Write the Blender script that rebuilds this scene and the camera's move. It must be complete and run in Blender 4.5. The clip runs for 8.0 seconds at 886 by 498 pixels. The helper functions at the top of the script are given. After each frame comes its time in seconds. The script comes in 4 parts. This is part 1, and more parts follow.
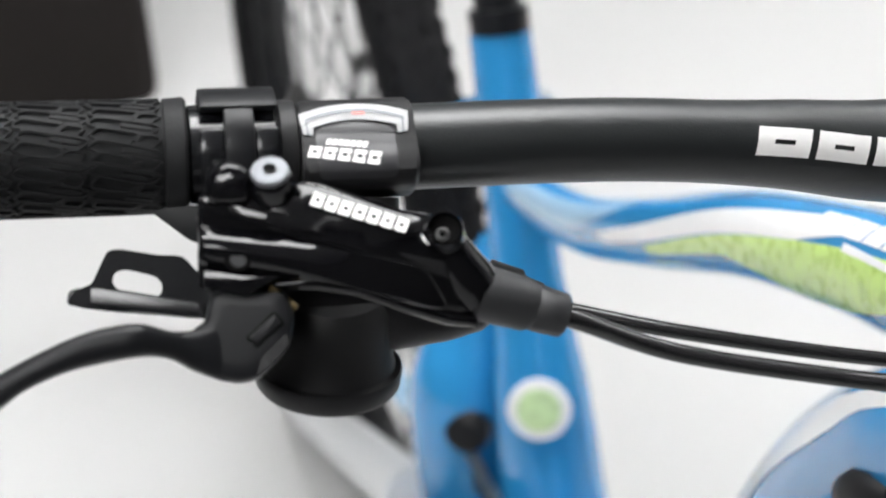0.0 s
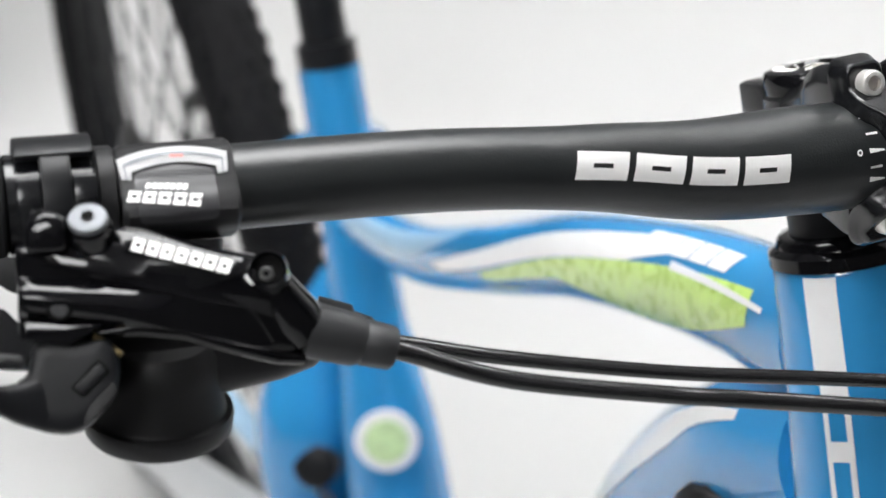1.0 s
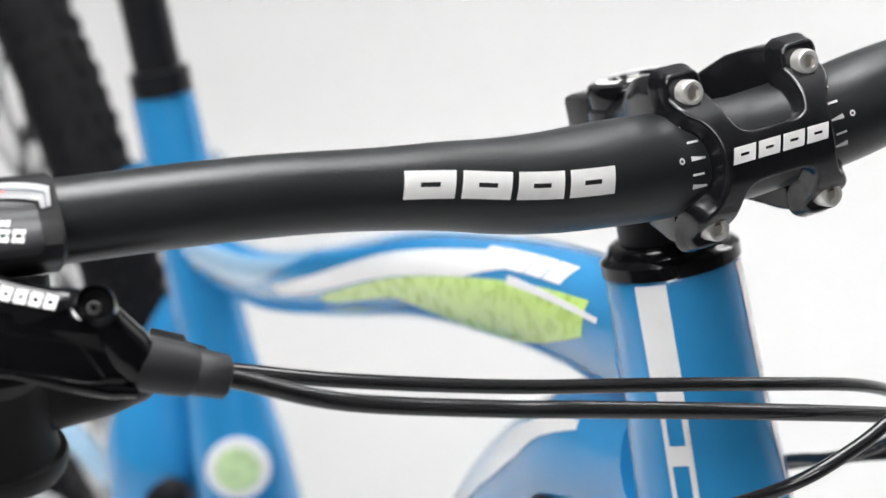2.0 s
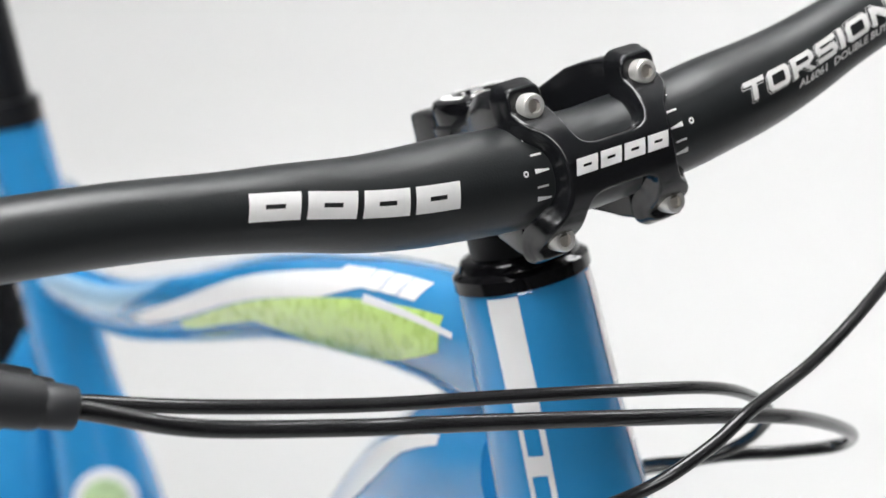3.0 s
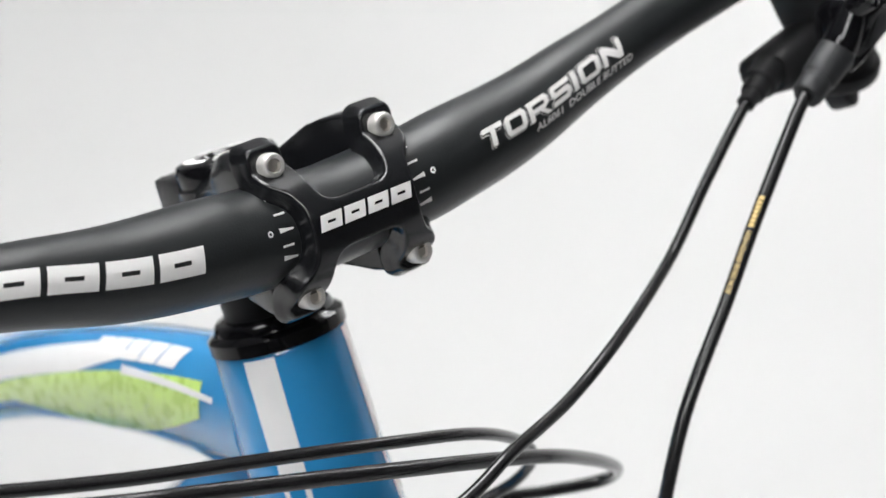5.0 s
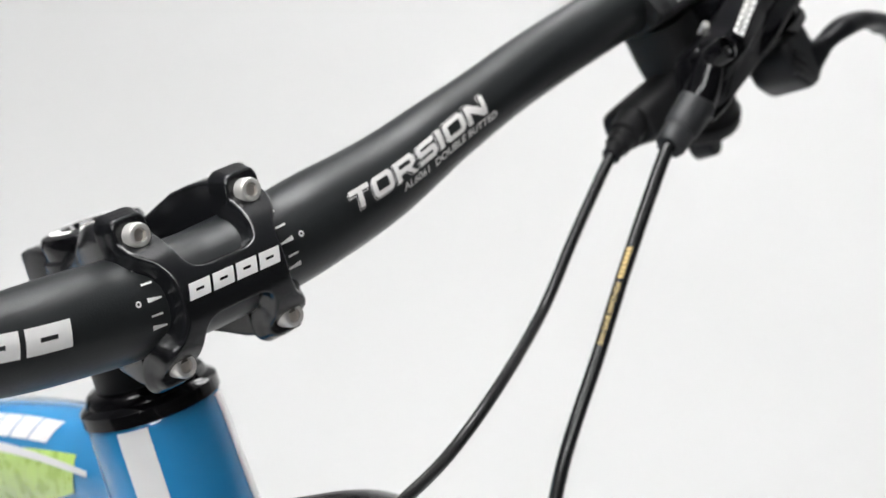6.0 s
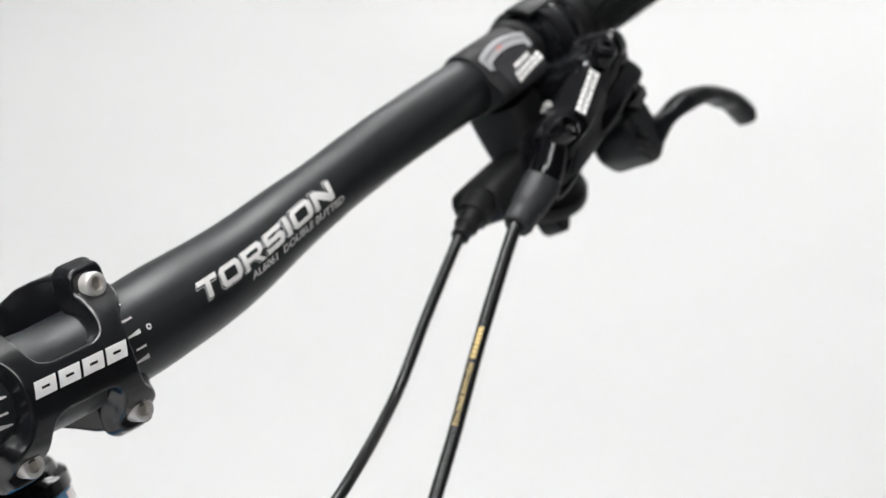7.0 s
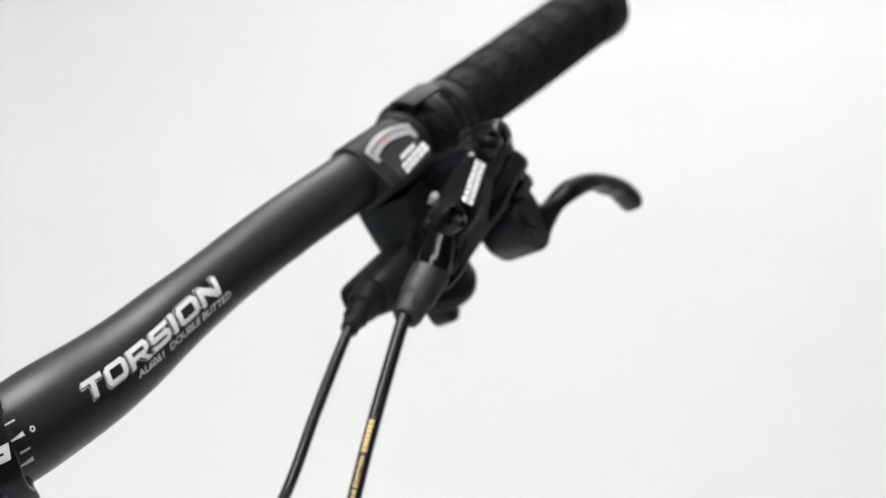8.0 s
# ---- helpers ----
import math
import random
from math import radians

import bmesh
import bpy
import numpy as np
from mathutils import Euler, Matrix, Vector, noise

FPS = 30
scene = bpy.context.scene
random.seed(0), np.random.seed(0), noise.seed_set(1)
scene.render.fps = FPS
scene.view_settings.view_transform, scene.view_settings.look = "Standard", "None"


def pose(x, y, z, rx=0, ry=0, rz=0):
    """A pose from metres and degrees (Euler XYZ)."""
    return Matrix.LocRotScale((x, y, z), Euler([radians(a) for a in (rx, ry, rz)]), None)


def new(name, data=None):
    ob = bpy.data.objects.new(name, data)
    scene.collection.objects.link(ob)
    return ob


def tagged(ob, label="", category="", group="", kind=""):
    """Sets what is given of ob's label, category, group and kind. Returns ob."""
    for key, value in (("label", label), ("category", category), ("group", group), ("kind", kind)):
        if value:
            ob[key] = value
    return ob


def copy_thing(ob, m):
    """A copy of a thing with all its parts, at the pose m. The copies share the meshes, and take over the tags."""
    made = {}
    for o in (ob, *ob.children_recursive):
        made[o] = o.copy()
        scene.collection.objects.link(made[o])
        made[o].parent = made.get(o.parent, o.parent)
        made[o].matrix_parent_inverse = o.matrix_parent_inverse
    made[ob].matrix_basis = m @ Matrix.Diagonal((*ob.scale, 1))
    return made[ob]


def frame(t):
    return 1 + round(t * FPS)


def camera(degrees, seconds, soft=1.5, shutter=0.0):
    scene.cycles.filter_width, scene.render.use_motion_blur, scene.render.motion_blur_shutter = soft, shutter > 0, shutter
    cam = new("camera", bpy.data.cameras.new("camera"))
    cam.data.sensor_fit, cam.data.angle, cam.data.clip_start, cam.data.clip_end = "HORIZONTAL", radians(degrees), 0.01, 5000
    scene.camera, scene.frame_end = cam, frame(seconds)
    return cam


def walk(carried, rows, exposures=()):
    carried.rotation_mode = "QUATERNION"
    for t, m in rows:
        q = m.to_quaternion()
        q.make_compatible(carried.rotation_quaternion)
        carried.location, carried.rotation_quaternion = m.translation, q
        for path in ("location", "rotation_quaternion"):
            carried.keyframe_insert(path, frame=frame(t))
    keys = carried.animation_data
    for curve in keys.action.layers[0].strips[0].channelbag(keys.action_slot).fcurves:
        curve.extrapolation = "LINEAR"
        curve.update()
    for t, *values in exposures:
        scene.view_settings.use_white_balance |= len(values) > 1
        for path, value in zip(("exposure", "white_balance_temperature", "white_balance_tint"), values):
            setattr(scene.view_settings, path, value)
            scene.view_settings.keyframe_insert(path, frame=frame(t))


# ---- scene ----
# ================= camera =================
cam = camera(28.0, 8.0)
cam.data.dof.use_dof = True
cam.data.dof.focus_distance = 0.515
cam.data.dof.aperture_fstop = 12.0
cam.data.dof.aperture_blades = 0
ROWS = [
    (0.0, -0.2936, -0.3634, 1.2658, 54.85, 2.15, -15.23),
    (0.5, -0.2918, -0.3643, 1.2667, 55.13, 1.79, -17.90),
    (1.0, -0.2883, -0.3650, 1.2668, 55.65, 1.63, -20.88),
    (1.5, -0.2859, -0.3658, 1.2671, 55.88, 1.31, -23.63),
    (3.0, -0.2785, -0.3717, 1.2685, 56.67, 0.68, -31.05),
    (3.5, -0.2765, -0.3727, 1.2683, 56.76, 0.40, -33.03),
    (4.0, -0.2736, -0.3740, 1.2680, 56.96, 0.37, -35.36),
    (5.5, -0.2673, -0.3765, 1.2702, 59.10, 0.10, -41.01),
    (6.0, -0.2653, -0.3780, 1.2713, 59.98, 0.06, -43.33),
    (6.5, -0.2633, -0.3795, 1.2730, 61.14, -0.12, -45.58),
    (7.0, -0.2604, -0.3810, 1.2745, 62.37, -0.29, -48.04),
    (7.5, -0.2584, -0.3825, 1.2763, 63.62, -0.54, -50.01),
    (8.0, -0.2563, -0.3832, 1.2779, 65.02, -0.72, -51.40),
]
walk(cam, [(t, pose(x, y, z, rx, ry, rz)) for t, x, y, z, rx, ry, rz in ROWS], [(0.0, 0.14), (1.5, 0.13), (3.5, 0.01), (5.5, -0.05), (8.0, -0.06)])

# ================= world and light =================
world = bpy.data.worlds.new("room_air")
scene.world = world
world.use_nodes = True
world.node_tree.nodes["Background"].inputs[0].default_value = (0.9, 0.95, 1.0, 1)
world.node_tree.nodes["Background"].inputs[1].default_value = 0.1
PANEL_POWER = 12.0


# ================= materials =================
def mat(name, col, rough=0.5, metal=0.0, var=0.0, scale=40.0, bump=0.0, bscale=300.0, coat=0.0, emit=0.0, spec=0.5):
    m = bpy.data.materials.new(name)
    m.use_nodes = True
    nt = m.node_tree
    b = nt.nodes["Principled BSDF"]
    b.inputs["Base Color"].default_value = (*col, 1)
    b.inputs["Roughness"].default_value = rough
    b.inputs["Metallic"].default_value = metal
    b.inputs["Coat Weight"].default_value = coat
    b.inputs["Coat Roughness"].default_value = 0.04
    b.inputs["Specular IOR Level"].default_value = spec
    if emit:
        b.inputs["Emission Color"].default_value = (0.995, 0.997, 1.0, 1)
        b.inputs["Emission Strength"].default_value = emit
    tc = nt.nodes.new("ShaderNodeTexCoord")
    if var:
        n = nt.nodes.new("ShaderNodeTexNoise")
        n.inputs["Scale"].default_value = scale
        n.inputs["Detail"].default_value = 6
        r = nt.nodes.new("ShaderNodeMapRange")
        r.inputs["To Min"].default_value = max(rough - var, 0.02)
        r.inputs["To Max"].default_value = rough + var
        nt.links.new(tc.outputs["Object"], n.inputs["Vector"])
        nt.links.new(n.outputs["Fac"], r.inputs["Value"])
        nt.links.new(r.outputs["Result"], b.inputs["Roughness"])
        mix = nt.nodes.new("ShaderNodeMix")
        mix.data_type = "RGBA"
        mix.inputs["A"].default_value = (*[c * (1 - var) for c in col], 1)
        mix.inputs["B"].default_value = (*[min(c * (1 + var), 1) for c in col], 1)
        nt.links.new(n.outputs["Fac"], mix.inputs["Factor"])
        nt.links.new(mix.outputs["Result"], b.inputs["Base Color"])
    if bump:
        n2 = nt.nodes.new("ShaderNodeTexNoise")
        n2.inputs["Scale"].default_value = bscale
        n2.inputs["Detail"].default_value = 3
        bp = nt.nodes.new("ShaderNodeBump")
        bp.inputs["Strength"].default_value = bump
        bp.inputs["Distance"].default_value = 0.0004
        nt.links.new(tc.outputs["Object"], n2.inputs["Vector"])
        nt.links.new(n2.outputs["Fac"], bp.inputs["Height"])
        nt.links.new(bp.outputs["Normal"], b.inputs["Normal"])
    return m


M_BAR = mat("black_anodised", (0.015, 0.017, 0.018), 0.34, 0.0, 0.02, 25, 0.22, 1700)
M_BAR.node_tree.nodes["Principled BSDF"].inputs["IOR"].default_value = 1.63
M_STEM = mat("black_stem_satin", (0.008, 0.0085, 0.010), 0.22, 0.0, 0.03, 50, 0.02, 1800)
M_STEM.node_tree.nodes["Principled BSDF"].inputs["IOR"].default_value = 1.62
M_GLOSS = mat("black_gloss_paint", (0.004, 0.004, 0.005), 0.09, 0.0, 0.03, 80)
M_SATIN = mat("black_satin_paint", (0.009, 0.0095, 0.011), 0.40, 0.0, 0.1, 70, 0.1, 1500, spec=0.3)
M_PLASTIC = mat("black_plastic", (0.016, 0.016, 0.017), 0.48, 0.0, 0.1, 90, 0.15, 1800, spec=0.3)
M_RUBBER = mat("grip_rubber", (0.017, 0.0175, 0.0185), 0.58, 0.0, 0.1, 120, 0.2, 900, spec=0.2)
M_SHEATH = mat("grey_rubber_sheath", (0.024, 0.025, 0.027), 0.52, 0.0, 0.12, 90, 0.25, 1600)
M_HOSE = mat("hose_jacket", (0.014, 0.014, 0.015), 0.25, 0.0, 0.05, 60, 0.04, 900, coat=0.35)
M_STEEL = mat("stainless_bolt", (0.90, 0.875, 0.83), 0.24, 0.55, 0.06, 200)
M_SILVER = mat("satin_aluminium", (0.21, 0.22, 0.235), 0.55, 0.75, 0.1, 300)
M_SPROCKET = mat("dark_sprocket_steel", (0.07, 0.07, 0.07), 0.45, 0.6, 0.1, 100)
M_HEX = mat("socket_steel", (0.50, 0.47, 0.43), 0.35, 0.7)
M_SOCKET = mat("dark_socket", (0.003, 0.003, 0.003), 0.8, 0.0, spec=0.1)
M_BRASS = mat("brass_pin", (0.35, 0.27, 0.14), 0.35, 1.0)
M_WHITE = mat("white_print", (0.86, 0.85, 0.835), 0.45, 0.0, 0.05, 400)
M_GOLD = mat("gold_print", (0.62, 0.45, 0.18), 0.4, 0.2)
M_LENS = mat("clear_window", (0.42, 0.42, 0.425), 0.34, 0.0, 0.08, 200, spec=0.3)
M_LENS_B = mat("smoked_window", (0.03, 0.03, 0.033), 0.35)
M_RED = mat("red_marker", (0.70, 0.26, 0.24), 0.35)
M_BLUE = mat("blue_frame_paint", (0.028, 0.275, 0.60), 0.18, 0.0, 0.08, 25, coat=1.0)
M_LBLUE = mat("pale_blue_paint", (0.42, 0.63, 0.82), 0.22, 0.0, 0.08, 25, coat=1.0)
M_LIME = mat("lime_paint", (0.56, 0.84, 0.19), 0.3, 0.0, 0.3, 180, coat=0.8)
M_BADGE = mat("pale_lime_paint", (0.60, 0.78, 0.42), 0.3, 0.0, 0.25, 160, coat=0.8)
M_FWHITE = mat("white_frame_decal", (0.90, 0.90, 0.90), 0.3, 0.0, 0.05, 80, coat=0.8)
M_TYRE = mat("tyre_rubber", (0.010, 0.010, 0.011), 0.7, 0.0, 0.15, 60, 0.3, 300, spec=0.15)
M_CHROME = mat("spoke_steel", (0.5, 0.5, 0.5), 0.3, 1.0)
M_FLOOR = mat("white_floor", (0.62, 0.617, 0.612), 0.55, 0.0, 0.04, 2.0, 0.05, 120)
M_DARKFLOOR = mat("grey_floor", (0.45, 0.45, 0.455), 0.6, 0.0, 0.1, 3.0, 0.05, 120)
M_WALL = mat("white_wall", (0.70, 0.70, 0.70), 0.8, 0.0, 0.03, 1.5, 0.1, 200)
M_DARKWALL = mat("dark_reflection_wall", (0.05, 0.05, 0.051), 0.8, 0.0, 0.03, 1.5, 0.1, 200)
M_GREYWALL = mat("dim_back_wall", (0.22, 0.22, 0.222), 0.8, 0.0, 0.03, 1.5, 0.1, 200)
M_CEIL = mat("grey_ceiling", (0.34, 0.34, 0.342), 0.85, 0.0, 0.03, 2.0)
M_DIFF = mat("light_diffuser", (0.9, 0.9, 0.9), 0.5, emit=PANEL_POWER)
M_BLACKBOX = mat("black_fabric", (0.020, 0.0175, 0.0165), 0.85, 0.0, 0.2, 30, 0.4, 400, spec=0.12)
M_DARKRED = mat("dark_red_fabric", (0.08, 0.02, 0.02), 0.8, 0.0, 0.2, 30)


# ================= mesh helpers =================
def part(name, bm, material, parent=None, label="", smooth=True, sharp=40):
    bmesh.ops.recalc_face_normals(bm, faces=bm.faces)
    me = bpy.data.meshes.new(name)
    bm.to_mesh(me)
    bm.free()
    if smooth:
        me.polygons.foreach_set("use_smooth", [True] * len(me.polygons))
        me.set_sharp_from_angle(angle=radians(sharp))
    me.materials.append(material)
    ob = new(name, me)
    if parent:
        ob.parent = parent
    if label:
        ob["label"] = label
    return ob


def thing(name, label, category, group="", kind="", at=(0, 0, 0)):
    ob = new(name)
    ob.location = at
    return tagged(ob, label, category, group, kind)


def V(*a):
    return Vector(a)


def smooth_path(pts, n):
    """Catmull-Rom through the points, n steps a span."""
    P = [Vector(p) for p in pts]
    P = [2 * P[0] - P[1]] + P + [2 * P[-1] - P[-2]]
    out = []
    for i in range(1, len(P) - 2):
        a, b, c, d = P[i - 1:i + 3]
        for k in range(n):
            t = k / n
            out.append(0.5 * ((2 * b) + (c - a) * t + (2 * a - 5 * b + 4 * c - d) * t * t + (3 * b - a - 3 * c + d) * t ** 3))
    out.append(P[-2].copy())
    return out


def rings(bm, loops, closed_ends=True, cyc=False):
    vs = [[bm.verts.new(p) for p in lp] for lp in loops]
    n = len(vs[0])
    rng = range(len(vs) if cyc else len(vs) - 1)
    for i in rng:
        a, b = vs[i], vs[(i + 1) % len(vs)]
        for k in range(n):
            bm.faces.new((a[k], a[(k + 1) % n], b[(k + 1) % n], b[k]))
    if closed_ends and not cyc:
        bm.faces.new(vs[0][::-1])
        bm.faces.new(vs[-1])
    return bm


def frames_along(path, up=(0, 0, 1)):
    res = []
    u = Vector(up)
    for i, p in enumerate(path):
        d = (path[min(i + 1, len(path) - 1)] - path[max(i - 1, 0)]).normalized()
        u = (u - d * u.dot(d)).normalized()
        res.append((p, d, u, d.cross(u)))
    return res


def tube(path, radius, segs=20, bm=None, up=(0, 0, 1), sx=1.0, closed=True):
    """Sweep of a round (or by sx flattened) section. radius: a number or one for each point."""
    bm = bm or bmesh.new()
    path = [Vector(p) for p in path]
    loops = []
    for i, (p, d, u, w) in enumerate(frames_along(path, up)):
        r = radius if isinstance(radius, (int, float)) else radius[i]
        loops.append([p + u * (r * math.cos(2 * math.pi * k / segs)) + w * (r * sx * math.sin(2 * math.pi * k / segs)) for k in range(segs)])
    return rings(bm, loops, closed)


def lathe(profile, o, axis, segs=24, bm=None, up=(0.3, 0.5, 0.8), ends=True):
    """profile: (distance along the axis, radius)."""
    bm = bm or bmesh.new()
    o, a = Vector(o), Vector(axis).normalized()
    u = Vector(up)
    u = (u - a * u.dot(a)).normalized()
    w = a.cross(u)
    loops = [[o + a * h + (u * math.cos(2 * math.pi * k / segs) + w * math.sin(2 * math.pi * k / segs)) * max(r, 1e-5) for k in range(segs)] for h, r in profile]
    return rings(bm, loops, ends)


class Frame3:
    """A local frame: origin and three axes, in metres."""

    def __init__(self, o, e1, e2, e3):
        self.o, self.e = Vector(o), [Vector(e1).normalized(), Vector(e2).normalized(), Vector(e3).normalized()]

    def p(self, u, v, w=0.0):
        return self.o + self.e[0] * u + self.e[1] * v + self.e[2] * w

    def mm(self, u, v, w=0.0):
        return self.p(u / 1000, v / 1000, w / 1000)


class TaperFrame(Frame3):
    """A frame for the cast lever unit, which tapers slightly towards the front (+w)."""

    def mm(self, u, v, w=0.0):
        k = 1 - w / 428
        return self.p(u * k / 1000, v * k / 1000, w / 1000)

    @property
    def depth(self):
        return self.e[2]


def bevelled(bm, width, segs=2, angle=25):
    es = [e for e in bm.edges if len(e.link_faces) == 2 and e.calc_face_angle(0) > radians(angle)]
    if es and width > 0:
        bmesh.ops.bevel(bm, geom=es, offset=width, segments=segs, affect="EDGES", profile=0.6, clamp_overlap=True)
    return bm


def slab(fr, outline, w0, w1, bevel=0.8, segs=2, bm=None):
    """An outline (mm, in the frame's first two axes) extruded from w0 to w1."""
    own = bmesh.new()
    rings(own, [[fr.mm(u, v, w0) for u, v in outline], [fr.mm(u, v, w1) for u, v in outline]])
    bmesh.ops.recalc_face_normals(own, faces=own.faces)
    bevelled(own, bevel / 1000, segs)
    if bm is None:
        return own
    join(bm, own)
    return bm


def join(bm, other):
    me = bpy.data.meshes.new("tmp")
    other.to_mesh(me)
    other.free()
    bm.from_mesh(me)
    bpy.data.meshes.remove(me)
    return bm


def box(fr, u0, u1, v0, v1, w0, w1, bevel=0.5, bm=None):
    return slab(fr, [(u0, v0), (u1, v0), (u1, v1), (u0, v1)], w0, w1, bevel, 2, bm)


def rounded(outline, r, n=4):
    """Rounds the corners of an outline."""
    out = []
    m = len(outline)
    for i in range(m):
        a, b, c = Vector(outline[i - 1]), Vector(outline[i]), Vector(outline[(i + 1) % m])
        da, dc = (a - b), (c - b)
        q = min(r, da.length * 0.45, dc.length * 0.45)
        p0, p1 = b + da.normalized() * q, b + dc.normalized() * q
        for k in range(n + 1):
            t = k / n
            out.append(tuple((1 - t) ** 2 * p0 + 2 * t * (1 - t) * b + t * t * p1))
    return out


def flat_shape(outlines, cut=1.0, across=0.0):
    """A flat mesh in mm (x, y) from outlines, cut into strips in y, so that it can be laid round a tube."""
    bm = bmesh.new()
    for ol in outlines:
        bm.faces.new([bm.verts.new((x, y, 0)) for x, y in ol])
    bmesh.ops.remove_doubles(bm, verts=bm.verts, dist=0.002)
    if across:
        bm.transform(Matrix.Rotation(math.pi / 2, 4, "Z"))
        strips(bm, across)
        bm.transform(Matrix.Rotation(-math.pi / 2, 4, "Z"))
    return strips(bm, cut)


def strips(bm, cut):
    bm.normal_update()
    bmesh.ops.triangulate(bm, faces=[f for f in bm.faces if len(f.verts) > 4])
    ys = [v.co.y for v in bm.verts]
    y = math.floor(min(ys) / cut) * cut
    while y < max(ys):
        bmesh.ops.bisect_plane(bm, geom=bm.verts[:] + bm.edges[:] + bm.faces[:], plane_co=(0, y, 0), plane_no=(0, 1, 0))
        y += cut
    return bm


def lettering(text, height, width=None, shear=0.0, cut=1.0, bold=0.0):
    """Built-in font, as a flat mesh in mm, lower left corner at the origin."""
    cu = bpy.data.curves.new("lettering", "FONT")
    cu.body, cu.size, cu.shear, cu.offset, cu.resolution_u = text, 10.0, shear, bold, 3
    ob = bpy.data.objects.new("lettering", cu)
    scene.collection.objects.link(ob)
    bpy.context.view_layer.update()
    me = bpy.data.meshes.new_from_object(ob.evaluated_get(bpy.context.evaluated_depsgraph_get()))
    bm = bmesh.new()
    bm.from_mesh(me)
    bpy.data.objects.remove(ob)
    bpy.data.curves.remove(cu)
    bpy.data.meshes.remove(me)
    xs, ys = [v.co.x for v in bm.verts], [v.co.y for v in bm.verts]
    sy = height / (max(ys) - min(ys))
    sx = width / (max(xs) - min(xs)) if width else sy
    for v in bm.verts:
        v.co = ((v.co.x - min(xs)) * sx, (v.co.y - min(ys)) * sy, 0)
    return strips(bm, cut)


def mapped(bm, fn, thick=0.00012):
    """Lays a flat mesh (mm) on a surface: fn(x, y) gives the place and the normal. With a little thickness."""
    flat = [(v, fn(v.co.x / 1000, v.co.y / 1000)) for v in bm.verts]
    for v, (p, n) in flat:
        v.co = p + n * thick
    return bm


def shift2(bm, dx, dy, turn=0.0):
    bm.transform(Matrix.Translation((dx, dy, 0)) @ Matrix.Rotation(radians(turn), 4, "Z"))
    return bm


def mirror_x(bm):
    for v in bm.verts:
        v.co.x = -v.co.x
    bmesh.ops.reverse_faces(bm, faces=bm.faces)
    return bm


# ================= room =================
WORLD = Frame3((0, 0, 0), (1, 0, 0), (0, 1, 0), (0, 0, 1))


def setting(name, bm, material, label, category):
    return tagged(part(name, bm, material, smooth=False), label, category, kind="structure")


# The bare grey front of the floor is unseen, added so undersides reflect less white.
setting("floor", box(WORLD, -3000, 4600, -2600, 3400, -64, -4, 0), M_DARKFLOOR, "grey floor beyond the white sheet, unseen, added to darken reflections", "floor")
setting("backdrop", box(WORLD, -2990, 4590, 250, 3390, -4, 0, 0), M_FLOOR, "smooth white sheet on the floor under the bicycle", "backdrop sheet")
# Unseen north wall, toned greyer than the east one to dim the back.
setting("wall_north", box(WORLD, -3000, 4600, 3400, 3520, 0, 2800, 0), M_GREYWALL, "unseen grey wall, toned down to dim the back", "wall")
setting("wall_east", box(WORLD, 4600, 4720, -2600, 3520, 0, 2800, 0), M_WALL, "plain white painted wall", "wall")
# West and south walls stay out of view; near-black to darken reflections in gloss parts.
setting("wall_west", box(WORLD, -3120, -3000, -2600, 3520, 0, 2800, 0), M_DARKWALL, "unseen near-black wall that keeps reflections dark", "wall")
setting("wall_south", box(WORLD, -3120, 4720, -2720, -2600, 0, 2800, 0), M_DARKWALL, "unseen near-black wall that keeps reflections dark", "wall")
# Unseen ceiling; its grey sets how bright the black parts reflect.
setting("ceiling", box(WORLD, -3120, 4720, -2720, 3520, 2800, 2900, 0), M_CEIL, "unseen ceiling with light panels, its grey set for reflections", "ceiling")


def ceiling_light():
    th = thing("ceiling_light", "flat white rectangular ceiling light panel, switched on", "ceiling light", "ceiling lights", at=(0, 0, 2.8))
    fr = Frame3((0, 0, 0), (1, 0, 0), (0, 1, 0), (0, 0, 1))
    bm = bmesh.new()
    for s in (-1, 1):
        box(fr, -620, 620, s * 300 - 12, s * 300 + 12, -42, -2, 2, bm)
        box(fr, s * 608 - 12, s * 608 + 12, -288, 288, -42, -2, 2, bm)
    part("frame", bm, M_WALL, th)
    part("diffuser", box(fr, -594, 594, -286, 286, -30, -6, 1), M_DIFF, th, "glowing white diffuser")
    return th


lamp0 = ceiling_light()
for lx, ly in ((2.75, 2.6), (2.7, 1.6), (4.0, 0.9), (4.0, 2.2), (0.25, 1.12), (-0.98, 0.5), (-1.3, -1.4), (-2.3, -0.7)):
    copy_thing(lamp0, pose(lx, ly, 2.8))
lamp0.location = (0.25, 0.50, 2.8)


def storage_box():
    th = thing("storage_bag", "tall black fabric bag standing on the white sheet", "bag", at=(-0.30, 2.0, 0))
    fr = Frame3((0, 0, 0), (1, 0, 0), (0, 1, 0), (0, 0, 1))
    part("body", slab(fr, rounded([(-190, -140), (150, -140), (150, 140), (-190, 140)], 40), 0, 620, 20), M_BLACKBOX, th)
    part("trim", slab(fr, rounded([(-152, -142), (-60, -142), (-60, 142), (-152, 142)], 20), 420, 460, 6), M_DARKRED, th, "dark red trim band")
    return th


storage_box()

# ================= bicycle: handlebar =================
bike = thing("bicycle", "blue mountain bike with black cockpit, white and lime frame graphics", "bicycle")

